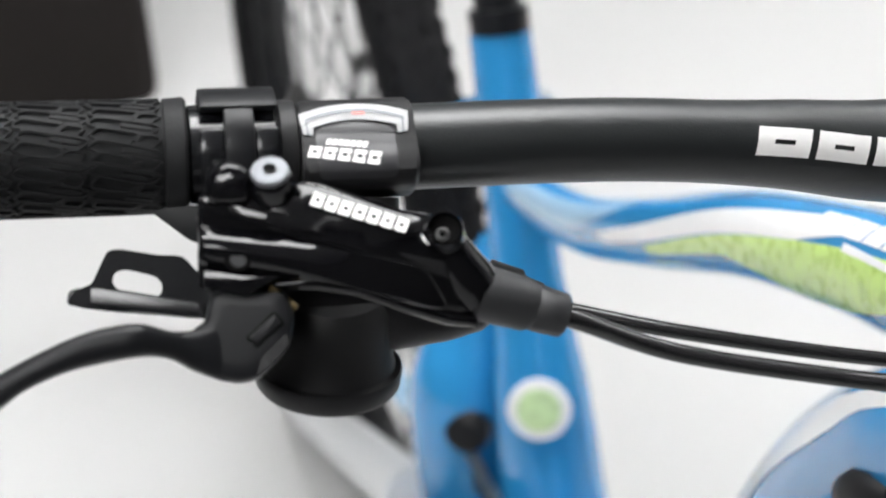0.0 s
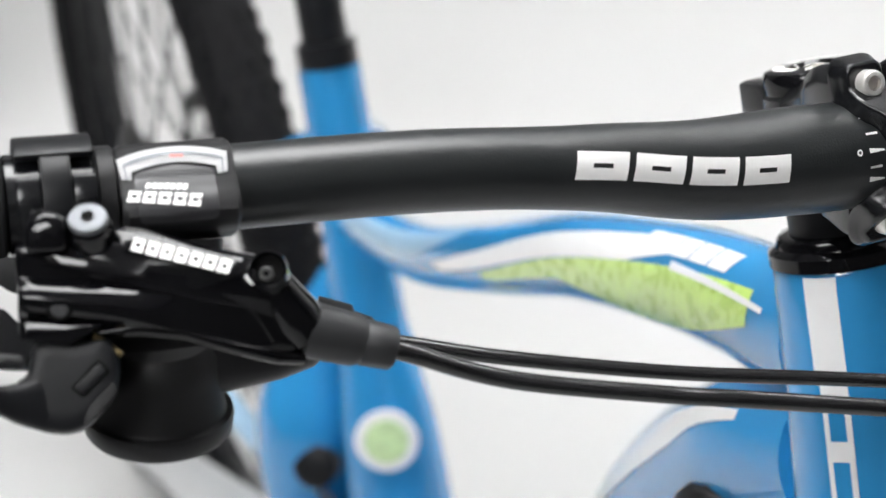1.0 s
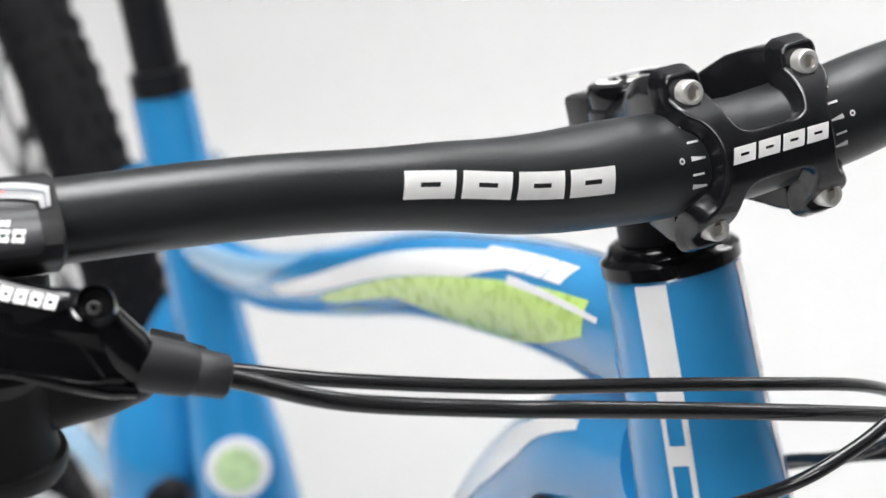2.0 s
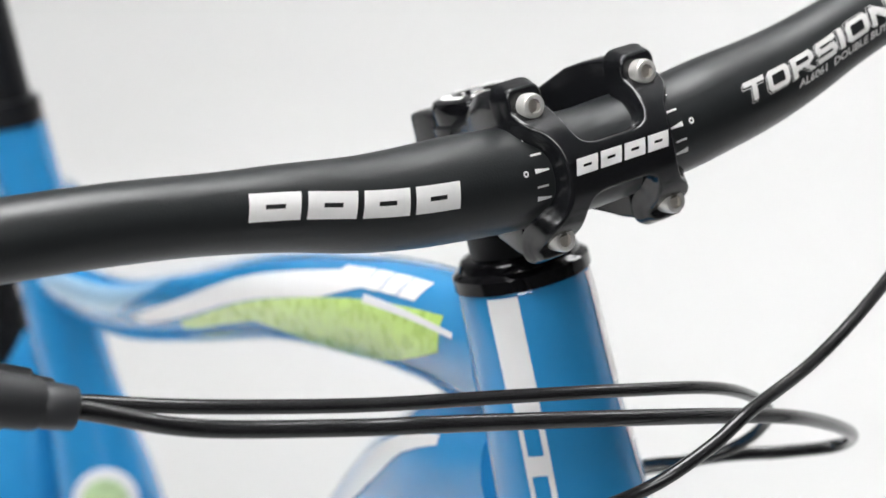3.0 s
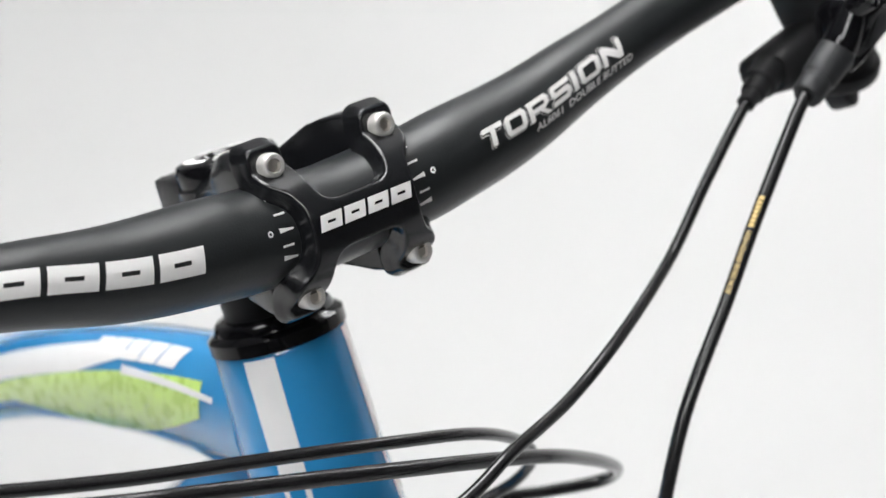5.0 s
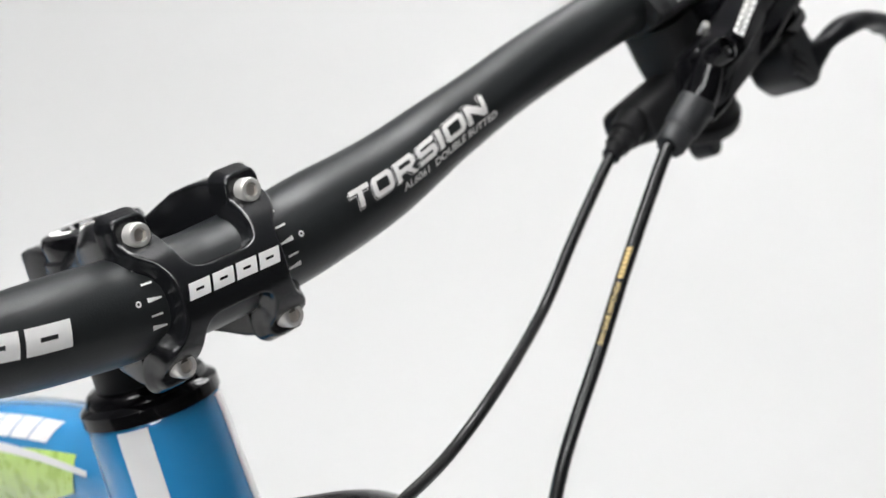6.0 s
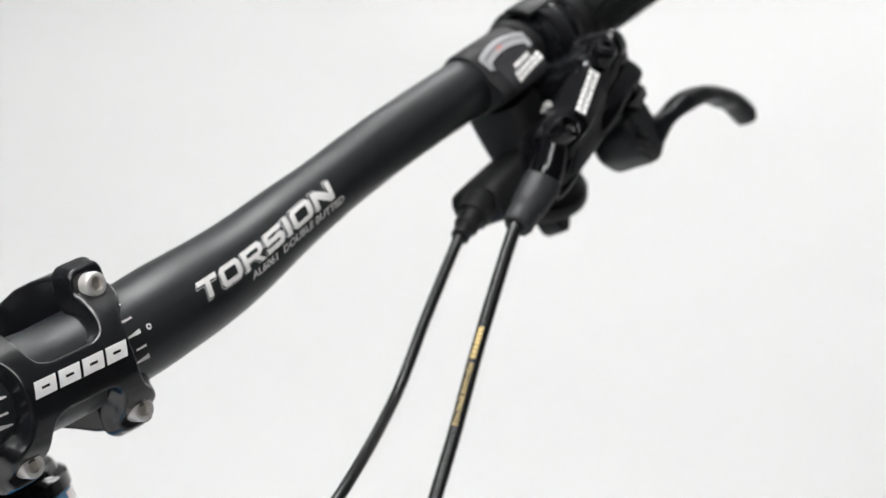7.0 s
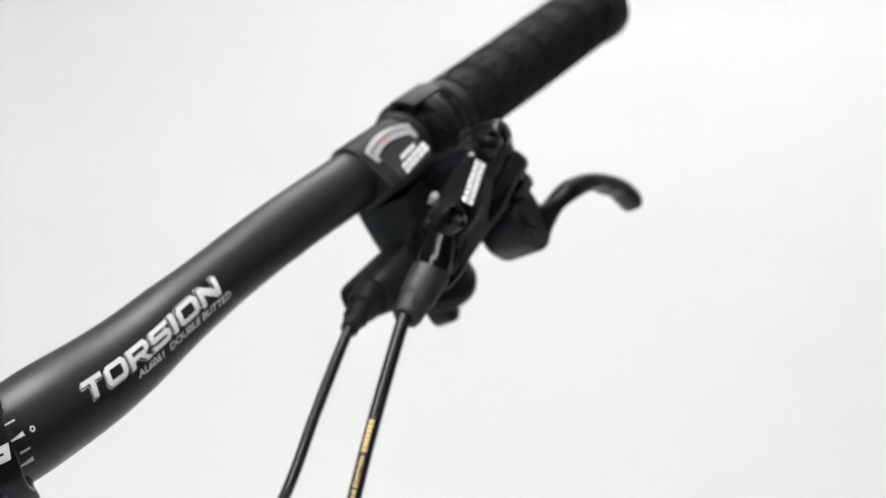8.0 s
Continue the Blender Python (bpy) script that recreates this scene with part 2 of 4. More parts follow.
BAR = [(0, 13, 990.6), (30, 13, 992), (46, 13, 994.5), (65, 13.5, 996.5), (83, 14, 1000), (100, 15, 1004.5), (115, 16, 1007.5),
       (140, 18.5, 1012), (165, 20.7, 1015.5), (200, 23.8, 1019), (270, 30, 1026), (392, 41, 1040)]
HALF = smooth_path([V(*p) / 1000 for p in BAR], 10)
for _ in range(24):
    HALF = HALF[:1] + [(p + q * 2 + r) / 4 for p, q, r in zip(HALF, HALF[1:], HALF[2:])] + HALF[-1:]
BAR_PATH = [V(-p.x, p.y, p.z) for p in HALF[:0:-1]] + HALF
XS, YS, ZS = [[p[i] for p in BAR_PATH] for i in range(3)]


def bar_radius(x):
    t = min(1.0, max(0.0, (abs(x) - 0.038) / 0.096))
    return 0.0159 - 0.0046 * t * t * (3 - 2 * t)


def bar_centre(x):
    return V(x, float(np.interp(x, XS, YS)), float(np.interp(x, XS, ZS)))


def bar_axis(x):
    return (bar_centre(x + 0.004) - bar_centre(x - 0.004)).normalized()


def round_bar(x, turn, radius):
    """The place and normal on a cylinder of that radius round the bar; turn: degrees up from straight ahead."""
    d = bar_axis(x)
    n = V(0, -math.cos(radians(turn)), math.sin(radians(turn)))
    n = (n - d * n.dot(d)).normalized()
    return bar_centre(x) + n * radius, n


def on_bar(x0, turn, extra=0.0, radius=None):
    """For mapped(): flat x runs along the bar from x0, flat y up round it from the turn."""
    def fn(x, y):
        r = (radius or bar_radius(x0 + x)) + extra
        return round_bar(x0 + x, turn + math.degrees(y / r), r)
    return fn


bar_tube = part("handlebar", tube(BAR_PATH, [bar_radius(p.x) for p in BAR_PATH], 40), M_BAR, bike, "matt black anodised aluminium riser handlebar")


def block_mark(w, h, lean=0.12):
    """Four plain blocks, each with a slit."""
    g, n = w * 0.03, (w - 3 * w * 0.03) / 4
    s = lean * h

    def q(x0, x1, y0, y1):
        return [(x0 + s * y0 / h, y0), (x1 + s * y0 / h, y0), (x1 + s * y1 / h, y1), (x0 + s * y1 / h, y1)]
    out = []
    for i in range(4):
        x = i * (n + g)
        a, b, lo, hi = x + n * 0.32, x + n * 0.70, h * 0.42, h * 0.58
        out += [q(x, x + n, 0, lo), q(x, x + n, hi, h), q(x, a, lo, hi), q(b, x + n, lo, hi)]
    return out


def row_mark(w, h, n, lean=0.2, slot=True, fill=0.82):
    """A row of plain blocks, with or without a slit."""
    out, p = [], w / n
    for i in range(n):
        x0, x1, s = i * p, i * p + p * fill, lean * h

        def q(a, b, y0, y1):
            return [(a + s * y0 / h, y0), (b + s * y0 / h, y0), (b + s * y1 / h, y1), (a + s * y1 / h, y1)]
        if slot:
            a, b = x0 + (x1 - x0) * 0.30, x1 - (x1 - x0) * 0.30
            out += [q(x0, x1, 0, h * 0.36), q(x0, x1, h * 0.64, h), q(x0, a, h * 0.36, h * 0.64), q(b, x1, h * 0.36, h * 0.64)]
        else:
            out.append(q(x0, x1, 0, h))
    return out


part("logo_print", mapped(flat_shape(block_mark(62.5, 8.0), 1.0, 2.0), lambda x, y: on_bar(-0.1165, 14 - 60 * x, 0.0)(x, y), 0.0002), M_WHITE, bar_tube, "white printed block wordmark")


def wide_letters(text, h, width, lean):
    """Wide square italic capitals in mm, as bars and chamfered frames; and the outline of each letter's outer edge."""
    v, t, c = h * 0.36, h * 0.25, h * 0.20  # upright, level stroke, chamfer

    def rect(x0, x1, y0, y1):
        return [(x0, y0), (x1, y0), (x1, y1), (x0, y1)]

    def cut(x0, x1, y0, y1, k):
        return [(x0 + k, y0), (x1 - k, y0), (x1, y0 + k), (x1, y1 - k), (x1 - k, y1), (x0 + k, y1), (x0, y1 - k), (x0, y0 + k)]
    wide = {"T": 1.45, "O": 1.62, "R": 1.60, "S": 1.50, "I": 0.36, "N": 1.60}
    gap, total = 0.20 * h, sum(wide[q] for q in text) * h + 0.20 * h * (len(text) - 1)
    fills, edges, x = [], [], 0.0
    for q in text:
        w, m = wide[q] * h, h * 0.5
        if q == "T":
            f = [rect(0, w, h - t, h), rect(w / 2 - v / 2, w / 2 + v / 2, 0, h - t)]
            e = [(0, h - t), (w / 2 - v / 2, h - t), (w / 2 - v / 2, 0), (w / 2 + v / 2, 0), (w / 2 + v / 2, h - t), (w, h - t), (w, h), (0, h)]
        elif q == "O":
            o, i = cut(0, w, 0, h, c), cut(v, w - v, t, h - t, c * 0.25)
            f, e = [[o[k], o[(k + 1) % 8], i[(k + 1) % 8], i[k]] for k in range(8)], o
        elif q == "R":
            f = [rect(0, v, 0, h), rect(v, w - v, h - t, h), rect(v, w - v, m - t * 0.7, m + t * 0.2), [(w - v, m - t * 0.7), (w, m), (w, h - c), (w - c, h), (w - v, h)],
                 [(w * 0.50, m - t * 0.7), (w * 0.50 + v, m - t * 0.7), (w + h * 0.08, 0), (w + h * 0.08 - v * 1.2, 0)]]
            e = [(0, 0), (v, 0), (v, h * 0.3), (w * 0.5, h * 0.3), (w - v, 0), (w + h * 0.08, 0), (w * 0.8, h * 0.3), (w, m), (w, h - c), (w - c, h), (0, h)]
        elif q == "S":
            f = [[(c, h - t), (w, h - t), (w, h), (c, h)], [(0, m), (v, m), (v, h - t), (c, h - t), (c, h), (0, h - c)], rect(v * 0.3, w - v * 0.3, m - t * 0.5, m + t * 0.5),
                 [(w - v, t), (w - c, t), (w - c, 0), (w, c), (w, m), (w - v, m)], rect(0, w - c, 0, t)]
            e = [(0, 0), (w - c, 0), (w, c), (w, m), (w - v, m + t * 0.5), (w, h - t), (w, h), (c, h), (0, h - c), (0, m), (v, m - t * 0.5), (0, t)]
        elif q == "I":
            f, e = [rect(0, v, 0, h)], rect(0, v, 0, h)
        else:
            f = [rect(0, v, 0, h), rect(w - v, w, 0, h), [(v, h), (v, h * 0.55), (w - v, 0), (w - v, h * 0.45)]]
            e = [(0, 0), (v, 0), (v, h * 0.55), (w - v, 0), (w, 0), (w, h), (w - v, h), (w - v, h * 0.45), (v, h), (0, h)]
        k = width / total
        fills += [[((x + px) * k + lean * py, py) for px, py in poly] for poly in f]
        edges.append([((x + px) * k + lean * py, py) for px, py in e])
        x += w + gap
    return fills, edges


def outline_strips(poly, wd):
    """Thin strips along a closed outline."""
    out = []
    for a, b in zip(poly, poly[1:] + poly[:1]):
        d = (Vector(b) - Vector(a)).normalized() * wd
        out.append([a, b, (b[0] - d.y, b[1] + d.x), (a[0] - d.y, a[1] + d.x)])
    return out


FILLS, RIMS = wide_letters("TORSION", 6.4, 65.2, 0.22)


def on_torsion(x, y):
    return on_bar(0.0511, 22.3 - 30 * x)(x, y)


letters = bmesh.new()
for poly in FILLS:
    join(letters, flat_shape([poly], 1.0, 3.0))
model_print = part("model_print", mapped(letters, on_torsion, 0.0003), M_WHITE, bar_tube, "white printed model lettering")
for i, rim in enumerate(RIMS):
    dy = -0.75 + 0.25 * i
    echo = flat_shape(outline_strips([(x - 0.65, y + dy) for x, y in rim], 0.2), 1.0, 3.0)
    part("letter_outline", mapped(echo, on_torsion, 0.0001), M_WHITE, model_print, "thin white letter outline" if i == 0 else "")
part("alloy_print", mapped(lettering("AL6061  DOUBLE BUTTED", 2.6, 47, 0.25, 0.7, 0.28), lambda x, y: on_bar(0.0730, 7.6 - 90 * x)(x, y), 0.0002), M_WHITE, bar_tube, "small white printed lettering")

for side in (-1, 1):
    for i, a in enumerate((70, 50, 31, 15, 0)):
        ln = (2.6, 4.0, 5.0, 4.0, 5.0)[i]
        hh = (1.6, 0.7, 1.5, 0.7, 1.7)[i]
        tri = [(0, 0), (ln, hh * 0.15), (ln, hh * 0.5), (0, hh)] if i % 2 == 0 else [(0, 0), (ln, 0), (ln, hh), (0, hh)]
        x0 = side * 0.0278
        bm = flat_shape([[(-p[0], p[1]) for p in tri]], 0.4)
        part("scale_mark", mapped(bm, (lambda b, c, d: lambda x, y: on_bar(b, c)(x * d, y))(x0, a, side)), M_WHITE, bar_tube, "white clamp scale mark" if i == 0 and side < 0 else "")
    ringv = [(1.0 * math.cos(k * math.pi / 8), 1.0 * math.sin(k * math.pi / 8)) for k in range(16)]
    inn = [(0.45 * a, 0.45 * b) for a, b in ringv]
    part("scale_dot", mapped(flat_shape([[ringv[k], ringv[(k + 1) % 16], inn[(k + 1) % 16], inn[k]] for k in range(16)], 0.5), on_bar(side * 0.0312, 33)), M_WHITE, bar_tube)

# ================= bicycle: stem =================
ST = Frame3((0, 0.013, 0.9906), (1, 0, 0), (0, 0.412, 0.911), (0, -0.911, 0.412))
LSTEM = 56.0


def stem_arm(sgn):
    own = bmesh.new()
    rings(own, [[ST.mm(sgn * a, q, w) for a, q in ((x0, v0), (x1, v0), (x1 + 0.4, v1 - 5), (x1 - 2.5, v1), (x0 + 1, v1))] for w, x0, x1, v0, v1 in
                ((-0.9, 14.0, 26.0, -24, 27.2), (-7, 13.6, 26.0, -24, 27.2), (-13, 12, 25.4, -22.5, 26.8), (-20, 10, 24.5, -21, 25.5), (-30, 8, 21.5, -18, 21.5), (-40, 6, 19, -16, 17.5), (-54, 4, 17.5, -15.5, 14.5))])
    bmesh.ops.recalc_face_normals(own, faces=own.faces)
    return bevelled(own, 0.0013, 3, 30)


stem = part("stem", box(ST, -12, 12, -14, 9, -50, -17, 3), M_STEM, bike, "short black forged aluminium stem")
for sgn in (-1, 1):
    part("stem_arm", stem_arm(sgn), M_STEM, stem)
    part("clamp_lug", box(ST, 2 if sgn > 0 else -15, 15 if sgn > 0 else -2, -15, 17, -LSTEM - 28, -LSTEM - 8, 2.5), M_STEM, stem)
part("steerer_clamp", lathe([(-0.0175, 0.0170), (-0.0165, 0.0185), (0.0125, 0.0185), (0.014, 0.0168)], ST.mm(0, 0, -LSTEM), ST.e[1], 36), M_STEM, stem)


def plate_point(x, s, h=0.0):
    """On the clamp plate's outer skin: round over the bar, then straight out to the lugs. Metres."""
    r, a1 = 0.0222, radians(58)
    a = s / r
    sg = 1 if s >= 0 else -1
    if abs(a) <= a1:
        n = ST.e[1] * math.sin(a) + ST.e[2] * math.cos(a)
        return ST.p(x, 0, 0) + n * (r + h), n
    e = abs(s) - r * a1
    n = ST.e[1] * (sg * math.sin(a1)) + ST.e[2] * math.cos(a1)
    t = ST.e[1] * (sg * math.cos(a1)) - ST.e[2] * math.sin(a1)
    # the lugs turn level again
    f = ST.e[1] * sg
    k = min(1.0, e / 0.006)
    p = ST.p(x, 0, 0) + n * r + t * min(e, 0.004) + f * max(0.0, e - 0.004) * 0.94
    n2 = (n * (1 - k) + ST.e[2] * k).normalized()
    return p + n2 * h, n2


def faceplate():
    """Clamp plate: a curved shell over the front of the bar with four lugs and two open windows."""
    q = [(19.3, 0), (19.6, 8), (21.5, 14), (25.0, 18.0), (26.8, 22.5), (27.0, 31.5), (25.6, 34.2), (16.4, 34.2), (14.4, 32.0), (13.6, 22), (13.0, 14), (11.4, 10.0), (8.0, 8.4)]
    up = [(x, s) for x, s in q] + [(-x, s) for x, s in q[::-1]]
    dn = [(-x, -s * 0.90) for x, s in q[1:]] + [(x, -s * 0.90) for x, s in q[:0:-1]]
    ol = even(rounded(up + dn, 2.2, 4), 0.7)
    n = len(ol)
    area = sum(ol[i - 1][0] * ol[i][1] - ol[i][0] * ol[i - 1][1] for i in range(n))
    sign = 1 if area > 0 else -1

    def inset(d):
        res = []
        for i in range(n):
            t = (Vector(ol[(i + 2) % n]) - Vector(ol[i - 2])).normalized()
            res.append((ol[i][0] - sign * t.y * d, ol[i][1] + sign * t.x * d))
        return res
    bm = strips(poly2(inset(1.1)), 1.2)
    for v in bm.verts:
        v.co = plate_point(v.co.x / 1000, v.co.y / 1000)[0]
    steps = [(1.1, 0.0), (0.65, -0.00012), (0.25, -0.0005), (0.0, -0.0012), (-0.4, -0.0026), (-0.7, -0.0042), (-1.7, -0.0062), (-1.7, -0.0076)]
    rings(bm, [[plate_point(x / 1000, y / 1000, h)[0] for x, y in inset(d)] for d, h in steps], False)
    return bm


def even(poly, step):
    """The same outline with points at even steps."""
    out = []
    for i, p in enumerate(poly):
        a, b = Vector(poly[i - 1]), Vector(p)
        m = max(1, int((b - a).length / step))
        out += [tuple(a.lerp(b, k / m)) for k in range(1, m + 1)]
    return out


def poly2(ol):
    bm = bmesh.new()
    bm.faces.new([bm.verts.new((x, y, 0)) for x, y in ol])
    return bm


plate = part("faceplate", faceplate(), M_STEM, stem, "black four-bolt handlebar clamp plate")


def on_plate(x, y):
    return plate_point(x, y + 0.0022)


part("plate_print", mapped(shift2(flat_shape(block_mark(33.5, 4.8, 0.3), 0.8), -17.2, -2.4), on_plate, 0.0002), M_WHITE, plate, "white printed block wordmark")


def bolt(o, axis, r, depth, parent, name="bolt"):
    """Socket head bolt: rounded head with a hexagonal recess."""
    bm = bmesh.new()
    o, a = Vector(o), Vector(axis).normalized()
    lathe([(-depth, r * 0.97), (-0.0012, r), (-0.0005, r * 0.95), (-0.0001, r * 0.88), (0, r * 0.80), (0, r * 0.56), (-0.0003, r * 0.52)], o, a, 24, bm, ends=False)
    hexa = lathe([(-0.0002, r * 0.60), (-0.0017, r * 0.57), (-0.0018, 0.00001)], o, a, 6, ends=False)
    b = part(name, bm, M_STEEL, parent, "stainless socket head bolt", sharp=30)
    part("hex_socket", hexa, M_HEX, b, "grey hexagonal socket", smooth=False)
    return b


for sx in (-1, 1):
    for sv in (-1, 1):
        bolt(ST.mm(sx * 20.5, sv * 20.6 + 1.3, 12.8 if sv > 0 else 14.0), ST.e[2], 0.0039, 0.012, stem)
for dv in (-9, 9):
    bolt(ST.mm(15.6, dv * 0.8, -LSTEM - 20), V(1, 0, 0), 0.0038, 0.004, stem)
CAP = 16.4
cap = part("top_cap", lathe([(-0.003, 0.0172), (0.0, 0.0175), (0.0025, 0.0178), (0.0042, 0.0168), (0.0046, 0.0155), (0.005, 0.0085), (0.0035, 0.007), (0.003, 0.0001)], ST.mm(0, CAP, -LSTEM), ST.e[1], 40), M_GLOSS, stem, "gloss black steerer top cap")
for a0, a1 in ((15, 75), (95, 135), (150, 230), (255, 340)):
    turns = [radians(a0 + (a1 - a0) * k / 8) for k in range(9)]
    quads = [[(r * math.cos(t), r * math.sin(t)) for r, t in ((10.2, t0), (14.0, t0), (14.0, t1), (10.2, t1))] for t0, t1 in zip(turns, turns[1:])]
    part("cap_print", mapped(flat_shape(quads, 4), lambda x, y: (ST.mm(x * 1000, CAP, y * 1000 - LSTEM) + ST.e[1] * (0.0051 - 0.06 * max(0.0, math.hypot(x, y) - 0.0085)), ST.e[1]), 0.0002), M_WHITE, cap, "white printed ring of blocks" if a0 == 15 else "")
bolt(ST.mm(0, CAP + 4.4, -LSTEM), ST.e[1], 0.0042, 0.003, stem)
part("spacer", lathe([(-0.0345, 0.0155), (-0.034, 0.0160), (-0.0182, 0.0160), (-0.0177, 0.0155)], ST.mm(0, 0, -LSTEM), ST.e[1], 32), M_SATIN, stem, "black headset spacer")

# ================= bicycle: frame =================


def steer(s):
    return ST.mm(0, s, -LSTEM)


part("headset_cover", lathe([(-0.0440, 0.0228), (-0.0436, 0.0238), (-0.0392, 0.0238), (-0.0384, 0.0230), (-0.0374, 0.0212), (-0.0350, 0.0204), (-0.0340, 0.0194), (-0.0336, 0.0165)], steer(0), ST.e[1], 40), M_GLOSS, bike, "black conical headset cover")
HT = [(-44.2, 22.4), (-46, 23.0), (-60, 23.4), (-90, 24.2), (-120, 26.5), (-150, 28.0), (-168, 28.5), (-170, 27.5)]
head_tube = part("head_tube", lathe([(a / 1000, b / 1000) for a, b in HT], steer(0), ST.e[1], 48), M_BLUE, bike, "gloss blue head tube")


def on_head(ang):
    def fn(x, y):
        s = y * 1000 - 44
        r = float(np.interp(-s, [-h for h, _ in HT], [q for _, q in HT])) / 1000
        a = radians(ang) + x / r
        n = V(1, 0, 0) * math.sin(a) + ST.e[2] * math.cos(a)
        return steer(s) + n * r, n
    return fn


STRIPE_ANG = -50
for k in (-1, 1):
    rects = [(-5.5, 5.5, -1, -37), (-5.2, -3.2, -37, -92), (2.4, 4.2, -37, -92), (-3.2, 2.4, -37, -41), (-3.2, 2.4, -56, -63), (-3.2, 2.4, -80, -86)]
    shapes = [[(k * x, y) for x, y in ((x0, y0), (x1, y0), (x1, y1), (x0, y1))] for x0, x1, y0, y1 in rects]
    part("stripe_decal", mapped(flat_shape(shapes, 6, 1.5), on_head(k * -STRIPE_ANG), 0.0003), M_FWHITE, head_tube, "white head tube stripe")

TT = [V(0, 0.045, 0.893), V(0, 0.10, 0.873), V(0, 0.16, 0.846), V(0, 0.25, 0.798), V(0, 0.36, 0.727), V(0, 0.48, 0.655), V(0, 0.615, 0.598)]
TTP = smooth_path(TT, 8)
TTR = [float(np.interp(i / (len(TTP) - 1), (0, 0.2, 0.5, 1), (0.0245, 0.0235, 0.021, 0.017))) for i in range(len(TTP))]
top_tube = part("top_tube", tube(TTP, TTR, 28, sx=0.85), M_BLUE, bike, "gloss blue hydroformed top tube with white and lime graphics")


def on_tube(path, rad, sx):
    fr = frames_along(path)
    ln = [0.0]
    for a, b in zip(path, path[1:]):
        ln.append(ln[-1] + (b - a).length)

    def fn(x, y):
        i = int(np.clip(np.searchsorted(ln, x) - 1, 0, len(path) - 2))
        t = (x - ln[i]) / (ln[i + 1] - ln[i])
        p, q = fr[i], fr[i + 1]
        c = p[0].lerp(q[0], t)
        u, w = p[2].lerp(q[2], t), p[3].lerp(q[3], t)
        r = rad[i] + (rad[i + 1] - rad[i]) * t
        a = y / r
        n = u * math.cos(a) + w * math.sin(a)
        return c + u * (r * math.cos(a)) + w * (r * sx * math.sin(a)), n
    return fn


def band(x0, x1, lo, hi, n=16):
    """A long tapering band: lo(t) and hi(t) give its edges in mm round the tube."""
    out = []
    for k in range(n):
        t0, t1 = k / n, (k + 1) / n
        out.append([(x0 + (x1 - x0) * t0, lo(t0)), (x0 + (x1 - x0) * t1, lo(t1)), (x0 + (x1 - x0) * t1, hi(t1)), (x0 + (x1 - x0) * t0, hi(t0))])
    return out


TTF = on_tube(TTP, TTR, 0.85)
for k in (-1, 1):
    part("lime_graphic", mapped(flat_shape(band(24, 330, lambda t: k * (20.5 + 14 * t), lambda t: k * (25 + 14 * t + 27 * (0.34 + 0.66 * math.sin(math.pi * min(1, t * 1.6))) * (1 - t) ** 0.6)), 2), TTF, 0.0004), M_LIME, top_tube, "lime green painted graphic")
    part("white_graphic", mapped(flat_shape(band(90, 420, lambda t: k * (10.0 + 18.5 * t), lambda t: k * (10.0 + 18.5 * t + 13.5 * min(1.0, 0.62 + 3 * t) * (1 - t) ** 0.3)), 2), TTF, 0.0004), M_FWHITE, top_tube, "white painted graphic")
    # pale band paints the soft reflection along the tube's rear half
    part("pale_sheen", mapped(flat_shape(band(345, 640, lambda t: k * (8 + 2 * t), lambda t: k * (8 + 2 * t + (22 - 8 * t) * min(1.0, 2.5 * t))), 2), TTF, 0.0003), M_LBLUE, top_tube, "pale blue band standing for reflected light")
    part("frame_wordmark", mapped(shift2(flat_shape([[(x, k * y) for x, y in q] for q in row_mark(76, 10, 5, 0.5, False, 0.93)], 2), 42, k * 9), TTF, 0.0005), M_FWHITE, top_tube, "white printed block wordmark")
    part("white_slash", mapped(flat_shape(band(14, 88, lambda t: k * (25.2 - 4 * t), lambda t: k * (27.4 - 2.6 * t)), 2), TTF, 0.0007), M_FWHITE, top_tube, "white painted slash")

DT = smooth_path([V(0, 0.030, 0.850), V(0, 0.085, 0.81), V(0, 0.145, 0.735), V(0, 0.205, 0.625), V(0, 0.29, 0.50), V(0, 0.41, 0.40), V(0, 0.535, 0.335)], 8)
down_tube = part("down_tube", tube(DT, [float(np.interp(i / (len(DT) - 1), (0, 0.15, 0.6, 1), (0.028, 0.034, 0.032, 0.036))) for i in range(len(DT))], 28, sx=0.9), M_BLUE, bike, "gloss blue oversized down tube")
DTF = on_tube(DT, [float(np.interp(i / (len(DT) - 1), (0, 0.15, 0.6, 1), (0.028, 0.034, 0.032, 0.036))) for i in range(len(DT))], 0.9)
for k in (-1, 1):
    part("white_graphic", mapped(flat_shape(band(32, 430, lambda t: k * (25 + 6 * t), lambda t: k * (25 + 6 * t + 17 * min(1.0, 0.25 + 5 * t) * (1 - 0.7 * t))), 2), DTF, 0.0004), M_FWHITE, down_tube, "white painted graphic")
guide_path = [DTF(0.001 * d, -0.066)[0] for d in (46, 55, 68, 80, 88)]
part("cable_guide", tube(guide_path, [0.003, 0.008, 0.0095, 0.008, 0.003], 16), M_PLASTIC, down_tube, "black cable entry guide")
SEAT = smooth_path([V(0, 0.53, 0.345), V(0, 0.555, 0.43), V(0, 0.58, 0.50), V(0, 0.61, 0.585), V(0, 0.65, 0.70)], 6)
seat_tube = part("seat_tube", tube(SEAT, [float(np.interp(i / (len(SEAT) - 1), (0, 0.35, 0.6, 1), (0.036, 0.030, 0.022, 0.0185))) for i in range(len(SEAT))], 28, up=(0, 1, 0), sx=1.15), M_BLUE, bike, "gloss blue seat tube")
